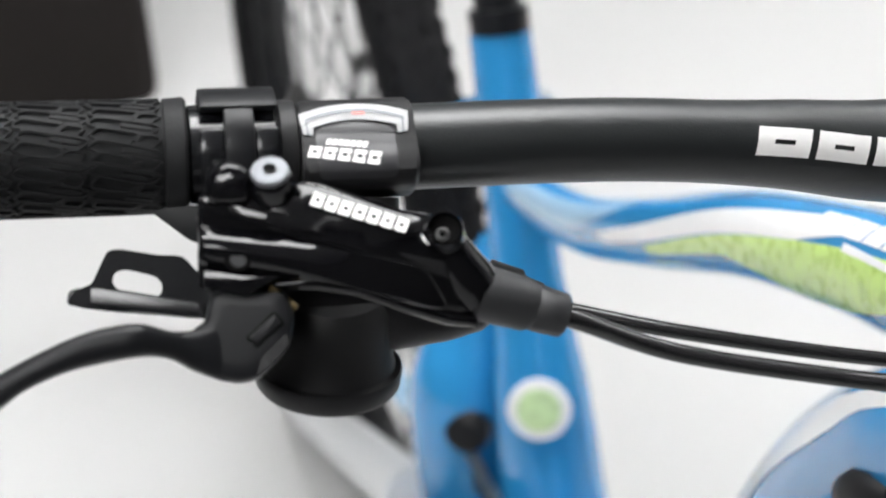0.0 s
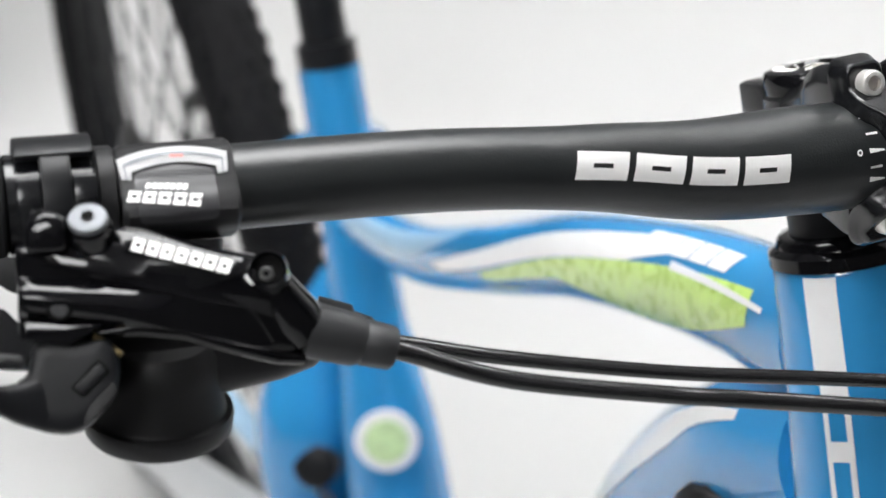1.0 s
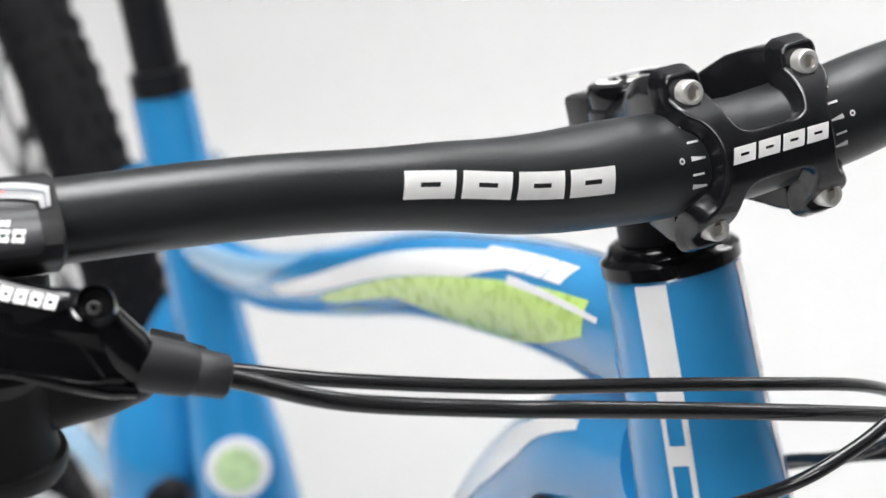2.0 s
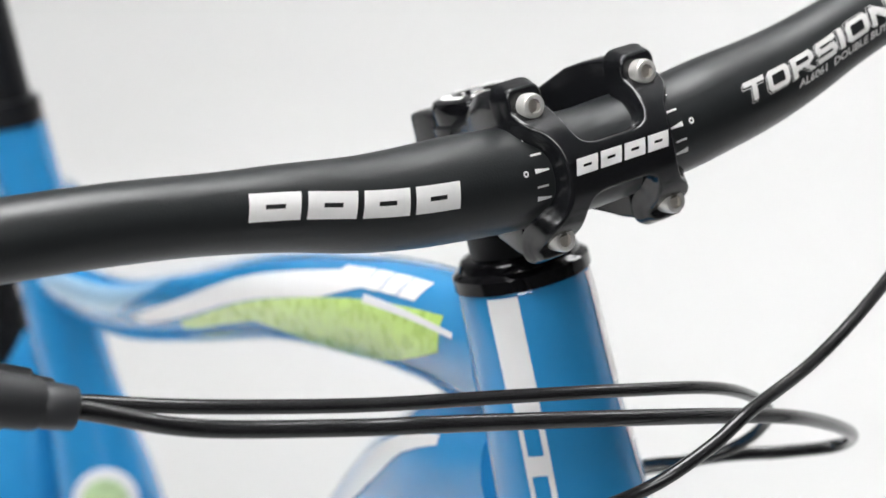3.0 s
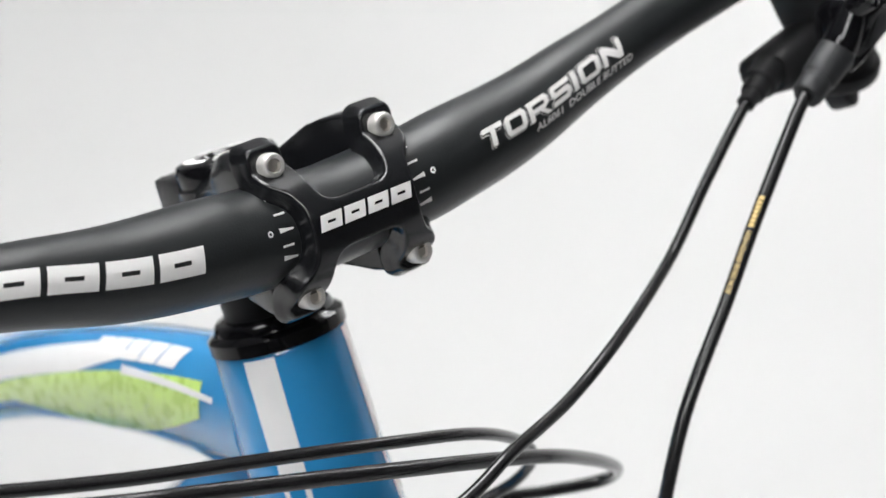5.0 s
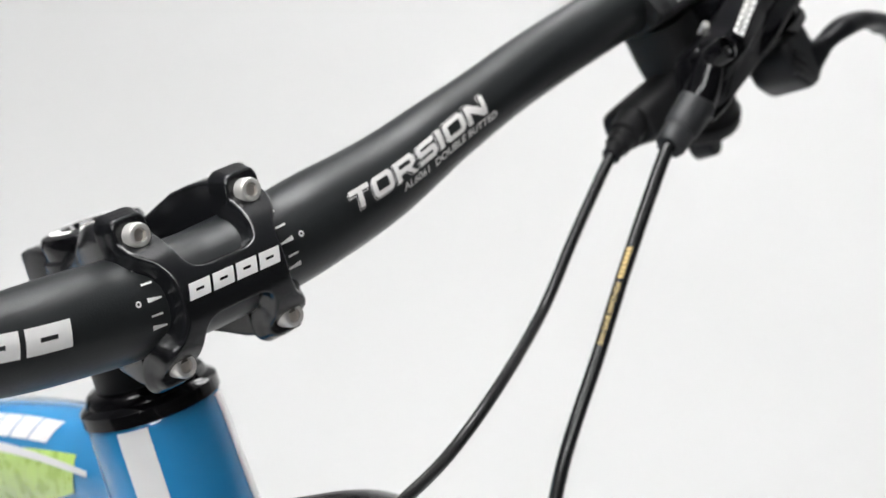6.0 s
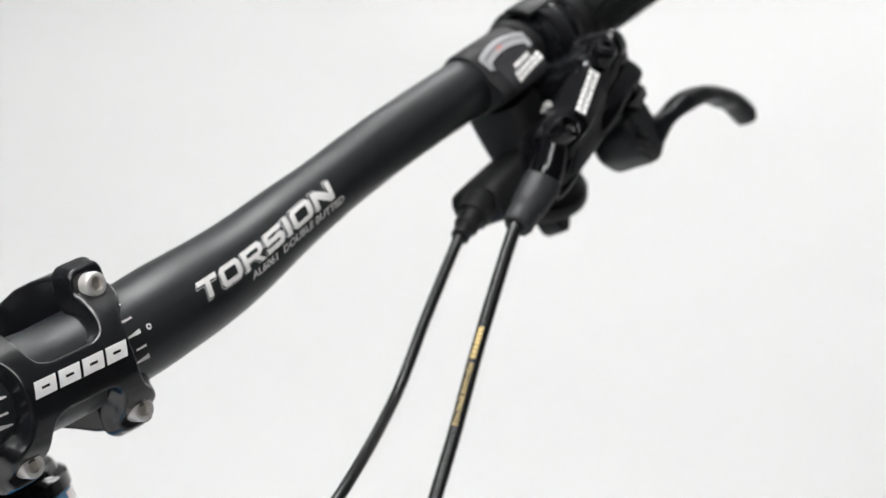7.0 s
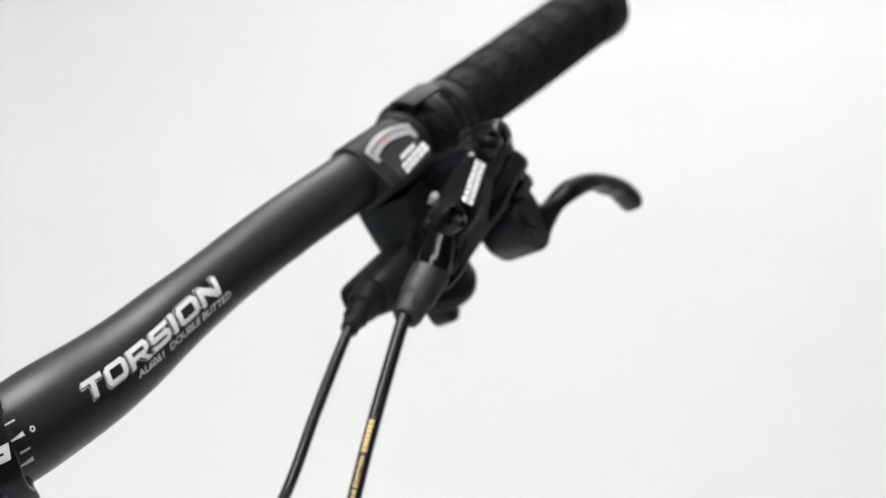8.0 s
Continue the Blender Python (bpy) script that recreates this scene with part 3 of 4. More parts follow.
badge = part("round_badge", lathe([(0, 0.0225), (0.0015, 0.022), (0.002, 0.018), (0.002, 0.0001)], V(-0.012, 0.532, 0.468), V(-0.35, -0.85, 0.38), 32), M_FWHITE, seat_tube, "round lime and white badge")
part("badge_centre", lathe([(0.001, 0.016), (0.003, 0.015), (0.003, 0.0001)], V(-0.012, 0.532, 0.468), V(-0.35, -0.85, 0.38), 32), M_BADGE, badge)
part("seat_post", lathe([(0, 0.0205), (0.016, 0.0205), (0.017, 0.0158), (0.20, 0.0158)], V(0, 0.65, 0.70), V(0, 0.34, 0.94), 28), M_SATIN, bike, "black seat post with clamp collar")
part("saddle", slab(Frame3((0, 0.74, 0.90), (0, 1, 0), (1, 0, 0), (0, 0, 1)), rounded([(-130, -18), (30, -30), (130, -68), (140, 68), (30, 30), (-130, 18)], 18), 0, 40, 12, 3), M_SATIN, bike, "black saddle")
for k in (-1, 1):
    part("seat_stay", tube(smooth_path([V(k * 0.012, 0.635, 0.655), V(k * 0.045, 0.70, 0.60), V(k * 0.062 - 0.02, 0.86, 0.47), V(k * 0.068 - 0.042, 1.05, 0.372)], 6), 0.0095, 16), M_BLUE, bike, "gloss blue seat stay")
    part("chain_stay", tube(smooth_path([V(k * 0.035, 0.55, 0.345), V(k * 0.045, 0.66, 0.335), V(k * 0.062 - 0.015, 0.80, 0.34), V(k * 0.068 - 0.042, 1.05, 0.372)], 6), 0.011, 16), M_LBLUE, bike, "pale blue chain stay")
part("swingarm_yoke", tube(smooth_path([V(-0.012, 0.63, 0.545), V(-0.032, 0.625, 0.49), V(-0.048, 0.61, 0.42), V(-0.045, 0.60, 0.34), V(-0.04, 0.60, 0.28)], 6), [0.012 + 0.026 * min(1, i / 10) for i in range(25)], 24, up=(0, 1, 0)), M_BLUE, bike, "gloss blue swingarm yoke")
part("yoke_bolt", lathe([(-0.01, 0.016), (0.006, 0.016), (0.008, 0.012), (0.008, 0.0001)], V(-0.052, 0.575, 0.425), V(-0.5, -0.75, 0.42), 24), M_SATIN, bike, "black pivot bolt")
part("bottom_bracket", lathe([(-0.045, 0.024), (0.045, 0.024)], V(0, 0.53, 0.335), V(1, 0, 0), 28), M_SATIN, bike)


def wheel(centre, parent, turn=0.0):
    hub_bm = lathe([(-0.062, 0.008), (-0.05, 0.012), (-0.03, 0.03), (-0.027, 0.014), (0.027, 0.014), (0.03, 0.03), (0.05, 0.012), (0.062, 0.008)], centre, V(1, 0, 0), 24)
    wh = part("rear_wheel", hub_bm, M_SATIN, parent, "black wheel with knobbly tyre")
    c = Vector(centre)

    def torus(R, sect):
        loops = []
        for k in range(72):
            a = 2 * math.pi * k / 72
            d = V(0, math.cos(a), math.sin(a))
            loops.append([c + d * (R + q) + V(x, 0, 0) for q, x in sect])
        return rings(bmesh.new(), loops, False, True)
    tyre = torus(0.337, [(0.031 * math.cos(t * math.pi / 7), 0.031 * math.sin(t * math.pi / 7)) for t in range(14)])
    rnd = random.Random(4)
    for k in range(110):
        a = 2 * math.pi * k / 110
        for j, off in enumerate((-0.9, -0.35, 0.35, 0.9)):
            b = off + (0.0 if k % 2 else 0.12)
            d = V(0, math.cos(a), math.sin(a))
            o = c + d * (0.337 + 0.031 * math.cos(b)) + V(0.031 * math.sin(b), 0, 0)
            n = d * math.cos(b) + V(math.sin(b), 0, 0)
            t = V(0, -math.sin(a), math.cos(a))
            fr = Frame3(o, t, n.cross(t), n)
            rings(tyre, [[fr.mm(u, v, w) for u, v in ((-5, -3.6), (5, -3.6), (5, 3.6), (-5, 3.6))] for w in (-1, 2.4)])
    part("tyre", tyre, M_TYRE, wh, "black knobbly tyre")
    part("rim", torus(0.304, [(0.008, -0.014), (0.008, 0.014), (-0.006, 0.013), (-0.012, 0.004), (-0.012, -0.004), (-0.006, -0.013)]), M_SATIN, wh)
    for k in range(32):
        a = 2 * math.pi * k / 32
        s = 1 if k % 2 else -1
        e = a + (0.35 if k % 4 < 2 else -0.35)
        part("spoke", tube([c + V(s * 0.028, 0.028 * math.cos(e), 0.028 * math.sin(e)), c + V(s * 0.002, 0.294 * math.cos(a), 0.294 * math.sin(a))], 0.0015, 6), M_SATIN, wh)
    return wh


rw = wheel(V(0, 1.20, 0.372), bike)
rw.matrix_local = Matrix.Translation((-0.042, 1.05, 0.372)) @ Matrix.Rotation(radians(3.5), 4, "Z") @ Matrix.Translation((0, -1.20, -0.372))
for i in range(10):
    r = 0.078 - 0.0058 * i
    part("sprocket", lathe([(0, r), (0.0020, r)], V(-0.028 - 0.0036 * i, 1.20, 0.372), V(-1, 0, 0), 30), M_SPROCKET, rw, "dark steel sprocket" if i == 0 else "")
M_KICK = mat("polished_aluminium", (0.72, 0.73, 0.74), 0.4, 0.4, 0.06, 120)
part("brake_rotor", join(lathe([(0, 0.094), (0.002, 0.094), (0.002, 0.076), (0, 0.076)], V(0.036, 1.20, 0.372), V(1, 0, 0), 60, ends=False), lathe([(0.0002, 0.024), (0.0022, 0.024)], V(0.036, 1.20, 0.372), V(1, 0, 0), 30)), M_SPROCKET, rw, "dark steel disc brake rotor")
cage = smooth_path([V(-0.085, 1.07, 0.33), V(-0.088, 1.06, 0.28), V(-0.086, 1.02, 0.21)], 5)
part("rear_derailleur", tube(cage, [0.022 - 0.0008 * k for k in range(len(cage))], 16, sx=0.5), M_SATIN, bike, "black rear derailleur")
part("kickstand", tube([V(-0.088, 0.60, 0.345), V(-0.092, 0.78, 0.235), V(-0.100, 1.13, 0.022)], [0.024, 0.023, 0.020], 16), M_KICK, bike, "silver kickstand leg resting on the floor")
crank = part("crankset", lathe([(0, 0.012), (0.012, 0.02), (0.02, 0.016)], V(-0.062, 0.53, 0.335), V(-1, 0, 0), 28), M_SATIN, bike, "black crankset")
ring_bm = bmesh.new()
loops = []
for k in range(96):
    a = 2 * math.pi * k / 96
    r1 = 0.070 + (0.0025 if k % 3 else 0)
    d = V(0, math.cos(a), math.sin(a))
    o = V(-0.05, 0.53, 0.335)
    loops.append([o + d * 0.052 + V(0.0015, 0, 0), o + d * r1 + V(0.0015, 0, 0), o + d * r1 - V(0.0015, 0, 0), o + d * 0.052 - V(0.0015, 0, 0)])
part("chainring", rings(ring_bm, loops, False, True), M_SATIN, crank)
CRK = Frame3((-0.088, 0.53, 0.36), (0, 0.88, -0.47), (0, 0.47, 0.88), (-1, 0, 0))
part("crank_arm", slab(CRK, rounded([(-20, -17), (172, -15), (186, 0), (172, 15), (-20, 17)], 9), 0, 12, 2.5), M_SILVER, crank, "silver crank arm")
part("chain_stretch", tube([V(-0.048, 0.52, 0.405), V(-0.087, 1.05, 0.414)], 0.004, 6), M_CHROME, crank, "steel chain")

# ================= bicycle: grips, brakes, shifters =================
# The right hand unit is built in its own frame; the left hand one is its mirror image.
AXES = ((-0.2102, -0.0203, 1.0233), (0.9642, -0.2626, -0.0374), (0.1808, 0.5474, 0.8171), (-0.194, -0.7947, 0.5753))
UNIT = TaperFrame(*AXES)
BRAKE = UNIT


SCREW_AXIS = (BRAKE.depth * 0.76 + BRAKE.e[1] * 0.65).normalized()  # the bleed screw faces up
PORT_AXIS = (BRAKE.depth * 0.95 + BRAKE.e[1] * 0.30).normalized()


def facet(fr, outline, w0, top, bevel=0.8, segs=2, bm=None):
    """Like slab, but its upper face lies at the height top(u, v)."""
    own = bmesh.new()
    rings(own, [[fr.mm(u, v, w0) for u, v in outline], [fr.mm(u, v, top(u, v)) for u, v in outline]])
    bmesh.ops.recalc_face_normals(own, faces=own.faces)
    bevelled(own, bevel / 1000, segs)
    return join(bm, own) if bm else own


def facet_height(u, v):
    """The print facet leans back from its lower edge."""
    return 3.06 - 0.131 * u - 0.58 * v


def dome(fr, outline, levels, bm=None):
    """An outline that draws in towards its middle, level by level: (depth, share of the outline)."""
    cu, cv = [sum(p[i] for p in outline) / len(outline) for i in (0, 1)]
    own = rings(bmesh.new(), [[fr.mm(cu + (u - cu) * g, cv + (v - cv) * g, w) for u, v in outline] for w, g in levels])
    bmesh.ops.recalc_face_normals(own, faces=own.faces)
    return join(bm, own) if bm else own


STATIONS = (-58.6, -57.4, -48, -38, -30, -20, -10, -2, 4.5, 9)
# the body's long edges, station by station: top, shoulder, facet edge, crease, groove, bore, lip and bottom, each as heights and depths
EDGES = (((7.0, 9.0, 11.0, 11.6, 11.4, 8.4, 5.0, 3.6, 1.0, -9.0), (-4, -3, -3, -3.5, -4.5, -6.5, -8, -9, -11, -16)),
         ((6.6, 8.4, 10.0, 10.6, 10.2, 7.2, 3.8, 2.4, -0.6, -9.8), (1, 3, 2.4, 1.3, 0.5, 0.9, 1.2, -0.6, -6, -12)),
         ((6.0, 7.4, 6.2, 5.4, 4.9, 2.4, 0.0, -1.6, -4.0, -11.2), (2.5, 4.0, 4.2, 4.1, 3.6, 3.7, 3.4, 1.6, -3.6, -10.5)),
         ((4.0, 4.7, 2.8, 0.4, -0.6, -3.0, -5.6, -7.2, -9.0, -13.0), (2.5, 4.0, 4.4, 4.4, 4.2, 4.0, 3.4, 1.2, -4, -9)),
         ((0.4, 0.9, -0.2, -1.6, -3.9, -6.2, -8.4, -10.4, -12.6, -15.0), (2, 3.0, 3.0, 3.0, 3.2, 3.0, 1.6, -0.8, -5.5, -9)),
         ((-4.4, -4.5, -5.6, -6.8, -8.6, -11.2, -13.6, -15.4, -16.8, -17.6), (3, 6.2, 6.3, 5.8, 4.6, 2.2, 0.2, -2.6, -6.5, -9)),
         ((-8.2, -8.8, -9.9, -11.1, -12.2, -14.2, -16.9, -18.8, -19.8, -19.8), (2, 3.4, 3.8, 4.0, 3.6, 1.2, -1.4, -4.2, -8, -10)),
         ((-12.5, -14.3, -15.8, -15.0, -14.2, -16.0, -19.0, -21.2, -22.4, -22.2), (0, 2, 1, 0, 0.6, -4, -9, -10.5, -11, -11.0)))


def body_depth(u, v):
    """Depth of the body's front between its long edges."""
    cols = sorted((float(np.interp(u, STATIONS, vs)), float(np.interp(u, STATIONS, ws))) for vs, ws in EDGES)
    return float(np.interp(v, [c[0] for c in cols], [c[1] for c in cols]))


def glint_bead(bm, pts, r):
    """A fine bead along the body's front, added to catch the highlight of a crease."""
    path = smooth_path([V(u, v, 0) for u, v in pts], 5)
    tube([BRAKE.mm(p.x, p.y, body_depth(p.x, p.y) + 0.1) for p in path], r, 10, bm, up=BRAKE.e[2])


def brake_body():
    """Cast master cylinder body: a loft along the body through its long edges, with the print facet, lip and screw bosses."""
    bm = bmesh.new()
    lines = [smooth_path([V(u, v, w) for u, v, w in zip(STATIONS, vs, ws)], 4) for vs, ws in EDGES]
    loops = []
    for i in range(len(lines[0])):
        top, shoulder, edge, crease, groove, bore, lip, low = [ln[i] for ln in lines]
        back = float(np.interp(top.x, (-20, 9), (-13, -19.5)))
        lp = [V(top.x, top.y - 2.5, back), top, shoulder, edge, crease, groove]
        # round back of the bore between groove and lip
        for k in range(1, 10):
            f = k / 10
            m = groove.lerp(lip, f)
            bulge = bore - groove.lerp(lip, 0.5)
            lp.append(m + V(0, bulge.y * 0.4, bulge.z * 1.25) * math.sin(math.pi * f) ** 0.7)
        lp += [lip, low, V(low.x, low.y + 3, back)]
        loops.append([BRAKE.mm(*p) for p in lp])
    own = rings(bmesh.new(), loops)
    bmesh.ops.recalc_face_normals(own, faces=own.faces)
    join(bm, bevelled(own, 0.00045, 2, 24))
    # raised facet that carries the print
    facet(BRAKE, rounded([(-34.0, 10.6), (-30.0, 10.2), (-9.0, 3.6), (-5.8, 1.4), (-8, -1.6), (-33.2, 5.6)], 1.0, 2), -3, facet_height, 0.4, 2, bm)
    # lower lip
    slab(BRAKE, rounded([(-57.2, -9.8), (-46, -11.4), (-38.5, -11.4), (-46.8, -16.2), (-57.2, -14.2)], 0.8, 2), -10, 5.2, 0.6, 2, bm)
    # swept rib along the bottom
    tube([BRAKE.mm(*p) for p in ((-40, -13.4, 1), (-30, -12.6, 1.2), (-20, -14.0, -1.8), (-9, -17.8, -6.6), (2, -21.0, -9.2), (8.4, -21.8, -10.4))], [0.0010, 0.0021, 0.0022, 0.0022, 0.0021, 0.0018], 16, bm, up=BRAKE.e[1])
    # round arm from the port down to the hose
    arm = smooth_path([V(-2.0, 0.4, -5.2), V(1.0, -4.0, -6.4), V(5.0, -9.6, -9.2), V(9.4, -15.3, -12.6)], 6)
    tube([BRAKE.mm(*p) for p in arm], [0.0048 + 0.0019 * min(1.0, k / 14) for k in range(len(arm))], 36, bm, up=BRAKE.e[2])
    # lug and boss of the bleed screw
    dome(BRAKE, rounded([(-56.2, 5.4), (-56.6, 12.4), (-53.0, 17.0), (-47.6, 15.8), (-45.4, 12.8), (-46, 5.4)], 2.6, 5), ((-13, 1.0), (3.6, 1.0), (5.0, 0.96), (6.2, 0.86), (7.0, 0.70), (7.4, 0.45), (7.5, 0.1)), bm)
    glint_bead(bm, ((-55.2, 7.0), (-46, 5.4), (-36.8, 3.2)), 0.00032)
    glint_bead(bm, ((-54.6, 4.4), (-44, 1.7), (-33.4, -1.4), (-18, -5.8)), 0.00026)
    glint_bead(bm, ((-19, -5.8), (-9, -8.0), (-4.6, -9.0), (-2.4, -11.4), (1.2, -17.6)), 0.0003)
    join(bm, lathe([(-0.012, 0.0062), (-0.002, 0.0056), (0.0002, 0.0050), (0.0008, 0.0046)], BRAKE.mm(-41.1, 12.8, 4.6), SCREW_AXIS, 28))
    slab(BRAKE, rounded([(-48, 7), (-46, 14.2), (-36, 12.8), (-33, 8)], 2), -13, 2.6, 1.5, 3, bm)
    # collar round the port
    join(bm, lathe([(-0.006, 0.0052), (0.0010, 0.0047), (0.0018, 0.0045), (0.0020, 0.0042), (0.0015, 0.0039), (-0.003, 0.0037), (-0.003, 0.0001)], BRAKE.mm(1.0, -0.5, 1.1), PORT_AXIS, 36, ends=False))
    return bm


def lever_blade():
    # upper and lower edge run along the blade together
    up = smooth_path([V(*p, 0) for p in [(-46.0, -22.5), (-48, -21.2), (-50, -20.8), (-53.3, -21), (-57.6, -22.6), (-64.7, -22.9), (-72.8, -20.6), (-85, -22.2), (-97.1, -26.9), (-106, -31.2), (-115, -36.6), (-123, -43.0), (-127.5, -48.5)]], 4)
    lo = smooth_path([V(*p, 0) for p in [(-46.2, -32.5), (-47.1, -33.6), (-49.4, -35), (-52.2, -35.6), (-59.3, -33), (-66, -29.4), (-74.2, -28.9), (-89, -31.6), (-99.8, -35.7), (-106, -39.8), (-113, -43.6), (-118.5, -50), (-122.5, -54.5)]], 4)
    loops = []
    for i, (a, b) in enumerate(zip(up, lo)):
        t = i / (len(up) - 1)
        th = 3.6 + 2.0 * min(1.0, max(0.0, t - 0.2) / 0.4)
        w0 = float(np.interp(t, (0, 0.25, 0.38, 0.5, 0.6, 1), (0.4, 0.6, 3, 9, 10, 8)))
        m, h = (a + b) / 2, (a - b) / 2
        loop = []
        for k in range(14):
            ang = 2 * math.pi * k / 14
            c, s = math.cos(ang), math.sin(ang)
            ce, se = math.copysign(abs(c) ** 0.6, c), math.copysign(abs(s) ** 0.6, s)
            q = m + h * ce
            loop.append(BRAKE.mm(q.x, q.y - 1.2 - 5.5 * max(0.0, t - 0.3), w0 + th * se))
        loops.append(loop)
    return rings(bmesh.new(), loops)


def lever_carrier(drop):
    ol = [(-55, -13), (-46, -14.5), (-37, -13.5), (-34.8, -20), (-36.4, -27.6), (-43.8, -35.4), (-50, -36.4), (-58.5, -33.0), (-60, -23.2), (-57, -21.6)]
    return dome(BRAKE, rounded([(u, v + (drop if v < -20 else -1.0)) for u, v in ol], 3.6, 5), ((-16.5, 0.86), (-15, 0.95), (-13, 1.0), (1.0, 1.0), (2.8, 0.975), (3.9, 0.93), (4.3, 0.86), (4.4, 0.6)))


def sheath_mesh():
    a, b = UNIT.mm(9.0, -14.9, -12.6), UNIT.mm(31.3, -21.1, -16.6)
    d = (b - a).normalized()
    bm = lathe([(0, 0.0067), (0.0004, 0.0072), (0.0130, 0.0066), (0.0142, 0.0060), (0.0150, 0.0056)], a, d, 28)
    join(bm, lathe([(0.0145, 0.0056), (0.0150, 0.0060), (0.0225, 0.0056), (0.0232, 0.0050), (0.0232, 0.0030), (0.018, 0.0028)], a, d, 8, ends=False))
    return bm


def trigger_plate():
    ol = [(-86.3, -8.9), (-84.2, -4.9), (-81.3, -4.6), (-70.5, -6.1), (-64.7, -6.1), (-61.0, -10.4), (-56.0, -12), (-52, -21.5), (-61.6, -21.4), (-69.1, -20.7), (-83.4, -19.7), (-93.5, -18.6), (-94.4, -15.2), (-88.5, -13.6)]
    hole = rounded([(-83.2, -12.6), (-82.4, -10.2), (-79.6, -9.5), (-71.6, -11.2), (-69.9, -13.2), (-70.4, -15.6), (-72.6, -16.6), (-81.2, -14.8)], 1.6, 3)
    bm = bmesh.new()
    # plate with a slot: bridge the outline to the slot
    m = 28
    ro = rounded(ol, 1.6, 2)

    def resample(poly, cnt, start):
        pts = [Vector(p) for p in poly] + [Vector(poly[0])]
        ln = [0.0]
        for a, b in zip(pts, pts[1:]):
            ln.append(ln[-1] + (b - a).length)
        res = []
        for k in range(cnt):
            s = (start + k / cnt) % 1.0 * ln[-1]
            i = max(j for j in range(len(ln) - 1) if ln[j] <= s)
            res.append(tuple(pts[i].lerp(pts[i + 1], (s - ln[i]) / (ln[i + 1] - ln[i]))))
        return res
    c = Vector((-76.7, -13.1))

    def by_angle(poly, cnt):
        dense = resample(poly, 400, 0)
        res = []
        for k in range(cnt):
            a = -math.pi + 2 * math.pi * k / cnt
            res.append(min(dense, key=lambda p: abs(math.remainder(math.atan2(p[1] - c.y, p[0] - c.x) - a, 2 * math.pi)) + 0.0))
        return res
    A, B = by_angle(ro, 60), by_angle(hole, 60)
    loops = []
    for w, side in ((-19.2, A), (-17.0, A), (-17.0, B), (-19.2, B)):
        loops.append([UNIT.mm(u + 2.3 - 0.065 * (u + 60), v, w - 0.12 * (u + 76)) for u, v in side])
    rings(bm, loops, False, True)
    # lip along the lower edge
    join(bm, slab(UNIT, rounded([(-90.2, -18.2), (-89.9, -14.6), (-84, -13.4), (-57.6, -17.6), (-57.2, -21.4)], 1.0, 2), -22, -15.5, 0.8))
    return bm


AX_D = (UNIT.e[1] * 0.90 + UNIT.e[2] * 0.42 + UNIT.e[0] * 0.06).normalized()


def shifter_housing(side):
    o = UNIT.mm(-27.3, -36.4, -38) if side < 0 else UNIT.mm(-28.5, -33.8, -42)
    g = 1.0 if side < 0 else 0.9
    bm = lathe([(h, r * g) for h, r in ((-0.001, 0.0165), (0.0, 0.0182), (0.0012, 0.0190), (0.0050, 0.0194), (0.0060, 0.0191), (0.0064, 0.0176), (0.0075, 0.0170), (0.018, 0.0164), (0.023, 0.0156), (0.026, 0.0135), (0.0265, 0.0001))], o, AX_D, 56)
    # throat that runs inboard to the cable outlet
    loops = []
    for u, v, w, hv, hw in ((-38, -17, -26, 9, 8), (-26, -17, -30, 13, 10), (-12, -18, -35, 11, 10), (2, -17.5, -40, 9, 11), (10, -16.5, -42, 7.4, 11), (11.5, -16.3, -42, 6.4, 10)):
        loops.append([UNIT.mm(u, v + hv * math.copysign(abs(math.cos(a)) ** 0.6, math.cos(a)), w + hw * math.copysign(abs(math.sin(a)) ** 0.6, math.sin(a))) for a in [2 * math.pi * k / 24 for k in range(24)]])
    join(bm, rings(bmesh.new(), loops))
    # bridge up to the bar clamp
    loops = []
    for u, v, w, hu, hw in ((-25, -18, -34, 14, 11), (-24.5, -4, -35, 14.4, 12), (-24, 8, -36, 14, 12)):
        loops.append([UNIT.mm(u + hu * math.copysign(abs(math.cos(a)) ** 0.4, math.cos(a)), v, w + hw * math.copysign(abs(math.sin(a)) ** 0.4, math.sin(a))) for a in [2 * math.pi * k / 20 for k in range(20)]])
    join(bm, rings(bmesh.new(), loops))
    return bm


XA, XB = -0.2362, -0.2068  # shifter pod along the bar
POD_R = 0.0132


POD_TURN = (-90, -40, -20, -5, 6, 14, 20, 34, 47, 66, 88, 100, 120, 180, 270)
POD_RADII = (12.2, 13.2, 14.4, 16.6, 18.4, 18.9, 17.7, 14.7, 13.3, 12.7, 13.3, 13.4, 13.0, 11.6, 12.2)  # its face is flat and juts forward below


def pod_radius(a):
    return float(np.interp(a, POD_TURN, POD_RADII)) / 1000


def pod_mesh():
    loops = []
    n = 90
    for x, g in ((XA, 0.93), (XA + 0.0012, 1.0), (XB - 0.0012, 1.0), (XB, 0.93)):
        lp = []
        for k in range(n):
            a = 360 * k / n - 90
            lp.append(round_bar(x, a, pod_radius(a) * g)[0])
        loops.append(lp)
    return rings(bmesh.new(), loops)


def on_pod(x, y):
    """x from the pod's middle along the bar, y up round it from the facing side; metres."""
    a = 33 + math.degrees(y / POD_R)
    r = pod_radius(a)
    return round_bar((XA + XB) / 2 + x - 0.0009, a, r)


